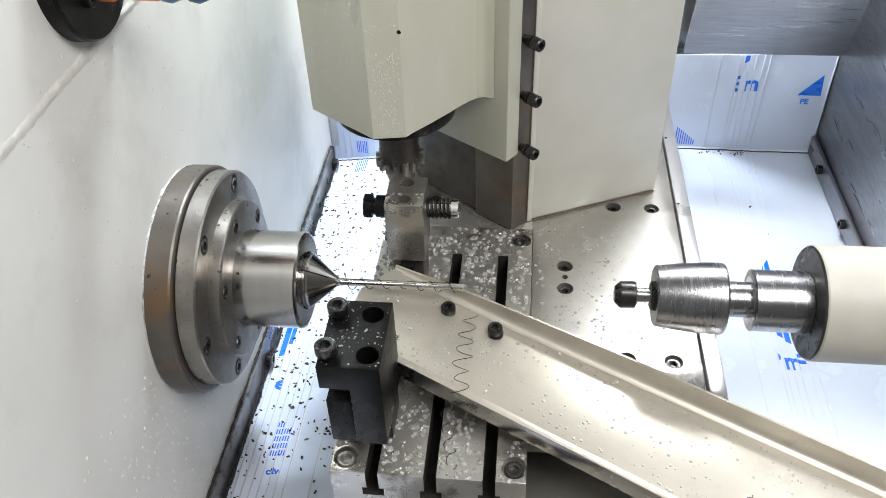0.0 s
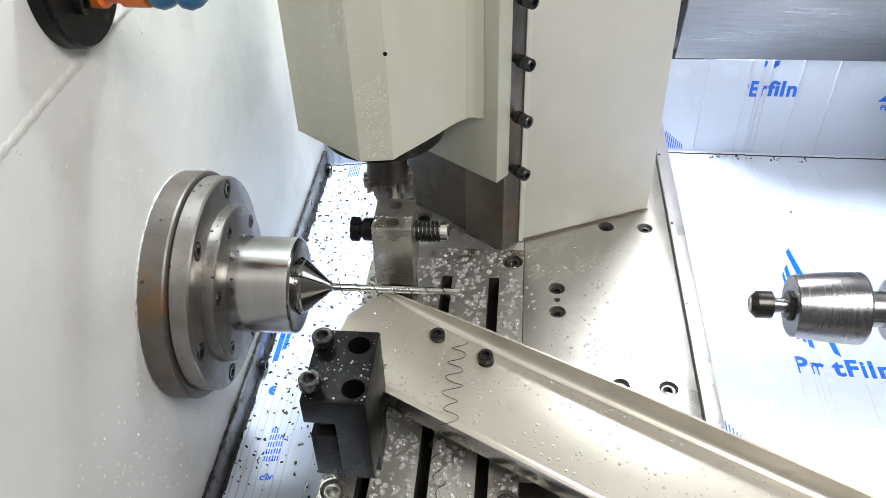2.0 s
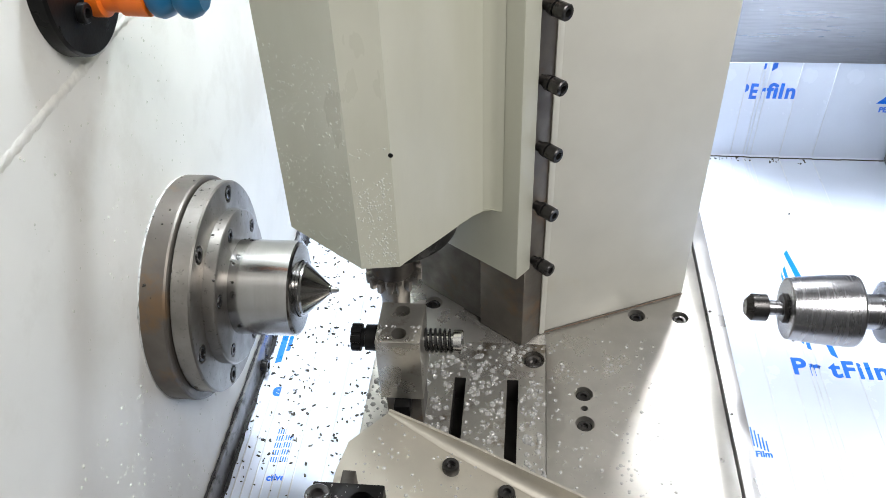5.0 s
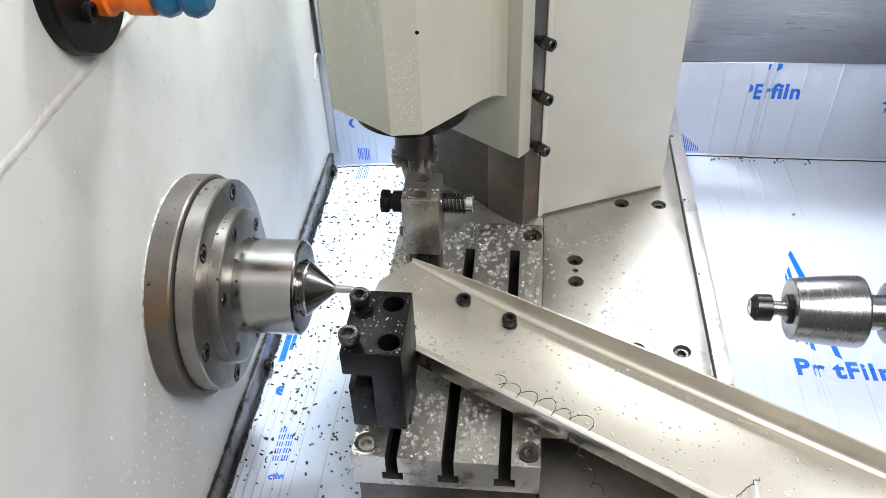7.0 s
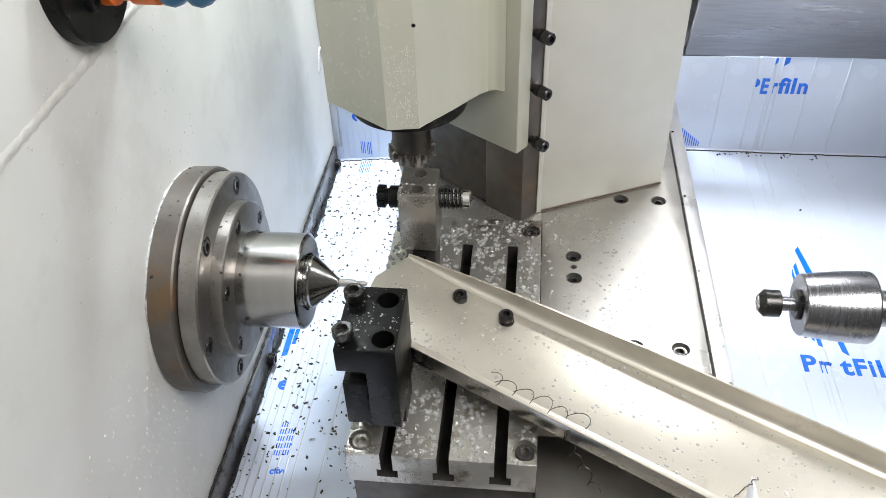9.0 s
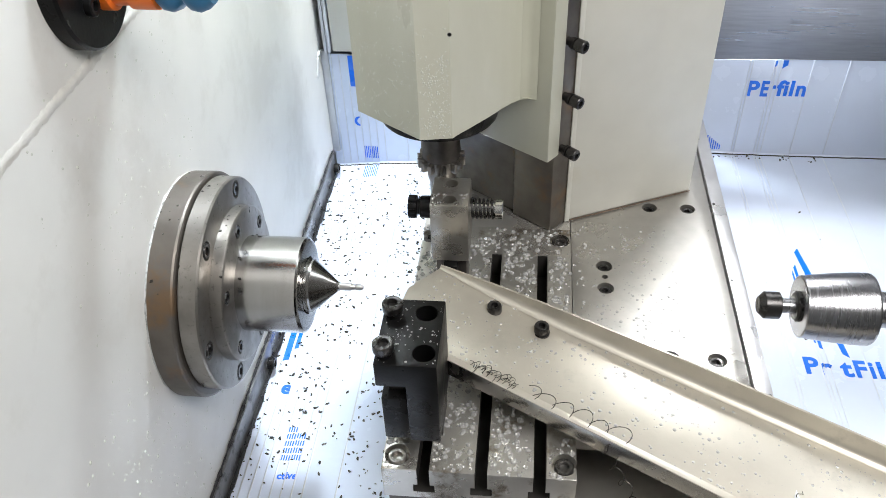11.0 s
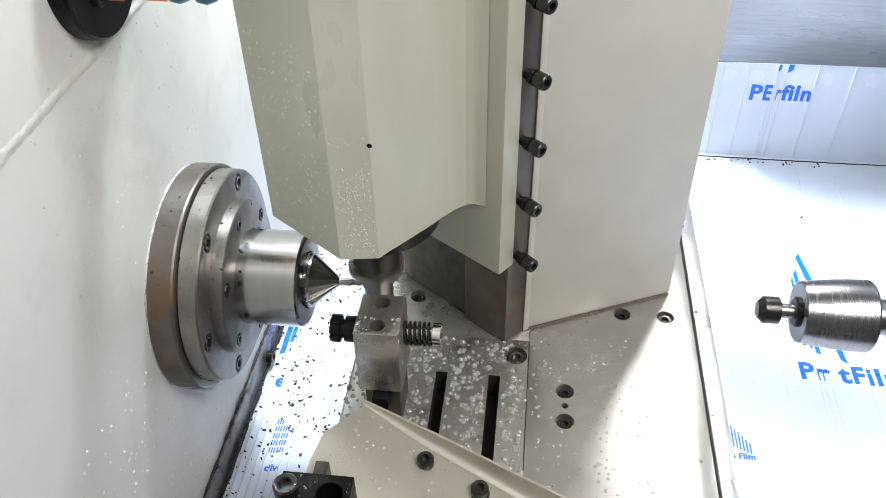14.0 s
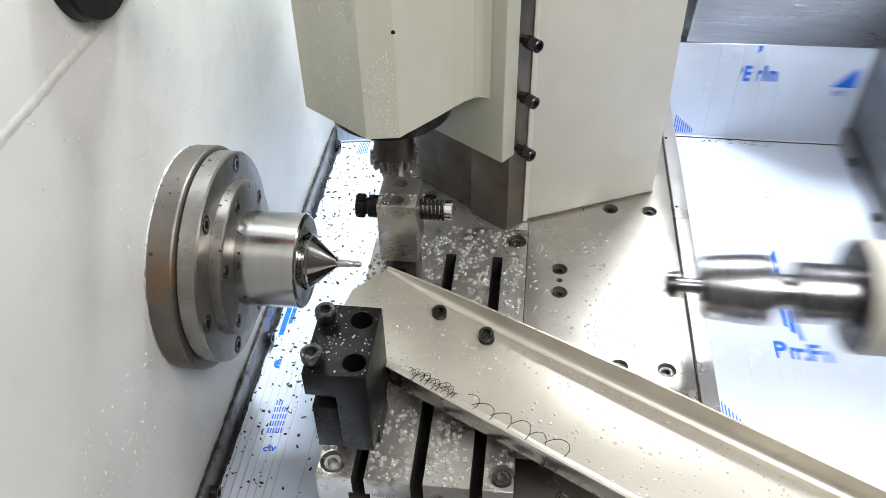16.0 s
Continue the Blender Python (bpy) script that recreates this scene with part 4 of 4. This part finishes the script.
def curl(length, turns, r, wire, seed, jitter, shear=0.8):
    n = int(turns * 18)
    pts = []
    for k in range(n):
        f = k / (n - 1)
        a = 2 * math.pi * turns * f
        rr = r * (1 + jitter * noise.noise((f * 7, seed, 0)))
        pts.append((length * (f - .5) + shear * rr * math.sin(a) + jitter * .004 * noise.noise((f * 11, seed, 5)), rr * math.cos(a) + jitter * .004 * noise.noise((f * 5, seed, 9)), rr * math.sin(a)))
    return tube(pts, wire, 5)


long_chip = solid("long_chip", curl(.066, 5.5, .0052, .00026, 3, .55), CHIP_DARK, "long thin helical steel chip on the chute", "chip")
fine_chip = solid("fine_chip", curl(.048, 4.2, .0030, .00030, 21, .9, .4), CHIP_DARK, "fine loosely curled steel chip with wet drops", "chip")
nest = solid("chip_nest", merge(curl(.034, 9, .0034, .00024, 8, .9), curl(.026, 7, .0044, .00022, 12, 1.0)), CHIP_DARK, "tangled nest of fine dark steel chips", "chip")


# ---- what moves ----
def motions():
    for ob in (tb, pl, rl, sd, mh, cl, po, bk, ch):
        on_table(ob)
    for ob, m in MOVING:
        walk(ob, [(t, Matrix.Translation((x, y, 0)) @ m) for t, x, y in TABLE])
    for ob in (ta, ew):
        walk(ob, [(t, pose(x, 0, 0)) for t, x in TAIL])
    # folding covers stretch between their ends
    times = sorted({r[0] for r in TABLE} | {r[0] for r in TAIL})
    for ob, f, side in SLATS:
        rows = []
        for t in times:
            tx = lerp(TABLE, t)[0]
            if side == "right":
                u, edge = lerp(TAIL, t)[0] / .0908, 0
                for k, (a, b, c) in enumerate(RIGHT[:f + 1]):
                    push = lerp(STUCK, t)[0] if k == 1 else tx / .0174
                    edge = max(edge + .0030, a + b * u + c * push)
                rows.append((t, pose(edge - RW[f], 0, 0)))
            else:
                x0, x1 = -.058, .056 + tx
                rows.append((t, pose(x0 + f * (x1 - x0), 0, 0)))
        walk(ob, rows)
    # collet turns while the tool cuts, the cutter while it mills
    rows = [(0, pose(0, 0, 0)), (4.6, pose(0, 0, 0))]
    rows += [(4.6 + k / 30, pose(0, 0, 0, 80 * k, 0, 0)) for k in range(1, 208)]
    last = 80 * 207
    rows += [(11.8, pose(0, 0, 0, last + 30, 0, 0)), (12.9, pose(0, 0, 0, last + 30, 0, 0)), (13.1, pose(0, 0, 0, last + 75, 0, 0)), (16, pose(0, 0, 0, last + 75, 0, 0))]
    walk(collet, rows)
    rows = [(0, pose(HC.x, HC.y, 0)), (12.0, pose(HC.x, HC.y, 0))]
    rows += [(12.0 + k / 30, pose(HC.x, HC.y, 0, 0, 0, 65 * k)) for k in range(1, 91)]
    rows += [(16, pose(HC.x, HC.y, 0, 0, 0, 65 * 90))]
    walk(wheel, rows)
    # bar stock feeds out of the collet
    walk(stock, [(t, pose(x, 0, 0)) for t, x in ((0, .0228), (3.68, .0228), (3.78, .0273), (4.7, .0273), (6.0, .0438), (9.2, .0425), (10.6, .0408), (16, .0408))])

    # the finished rod drops into the chute and slides away
    def in_chute(t, p, rz, ry):
        x, y = lerp(TABLE, t)
        return (t, Matrix.Translation((p[0] + x, p[1] + y, p[2])) @ pose(0, 0, 0, 0, ry, rz) @ Matrix.Translation((-.0835, 0, 0)))
    rows = [(0, pose(0, 0, 0)), (3.64, pose(0, 0, 0)), (3.70, Matrix.Translation((.0835, -.002, -.005)) @ pose(0, 0, 0, 0, 4, -2) @ Matrix.Translation((-.0835, 0, 0)))]
    rows.append(in_chute(3.8, (.106, -.030, -.014), -8, 6))
    for t, a, w in ((3.9, .075, .060), (4.0, .150, .064), (4.2, .330, .064), (4.4, .510, .064)):
        rows.append(in_chute(t, cp(a, w, .0048), -22.3, 9.6))
    rows += [in_chute(t, cp(.510, .064, .0048), -22.3, 9.6) for t in [r[0] for r in TABLE if r[0] > 4.4]]
    walk(rod, rows)

    def chip_rows(first, second, t0, t1):
        out = []
        for t in [r[0] for r in TABLE]:
            x, y = lerp(TABLE, t)
            out.append((t, Matrix.Translation((x, y, 0)) @ (first if t <= t0 else second)))
        return out
    walk(long_chip, chip_rows(look_along((.1305, -.006, -.0140), (.1280, -.082, -.0165)), look_along(cp(.098, .0675, .0050), cp(.158, .0655, .0050)), 3.9, 6.0))
    walk(fine_chip, chip_rows(look_along((.1186, -.066, ZT + .0028), (.1247, -.100, ZT + .0020)), look_along(cp(.150, .0740, -.002), (.2066, -.1131, -.0700)), 3.9, 6.0))
    walk(nest, chip_rows(look_along((.060, -.040, -.008), (.080, -.040, -.010)), look_along(cp(.055, .0685, .0045), cp(.090, .0685, .0045)), 9.2, 10.5))


def look_along(a, b):
    """A pose in the middle of a and b with x along them."""
    a, b = Vector(a), Vector(b)
    return Matrix.Translation((a + b) / 2) @ (b - a).to_track_quat("X", "Z").to_matrix().to_4x4()


motions()
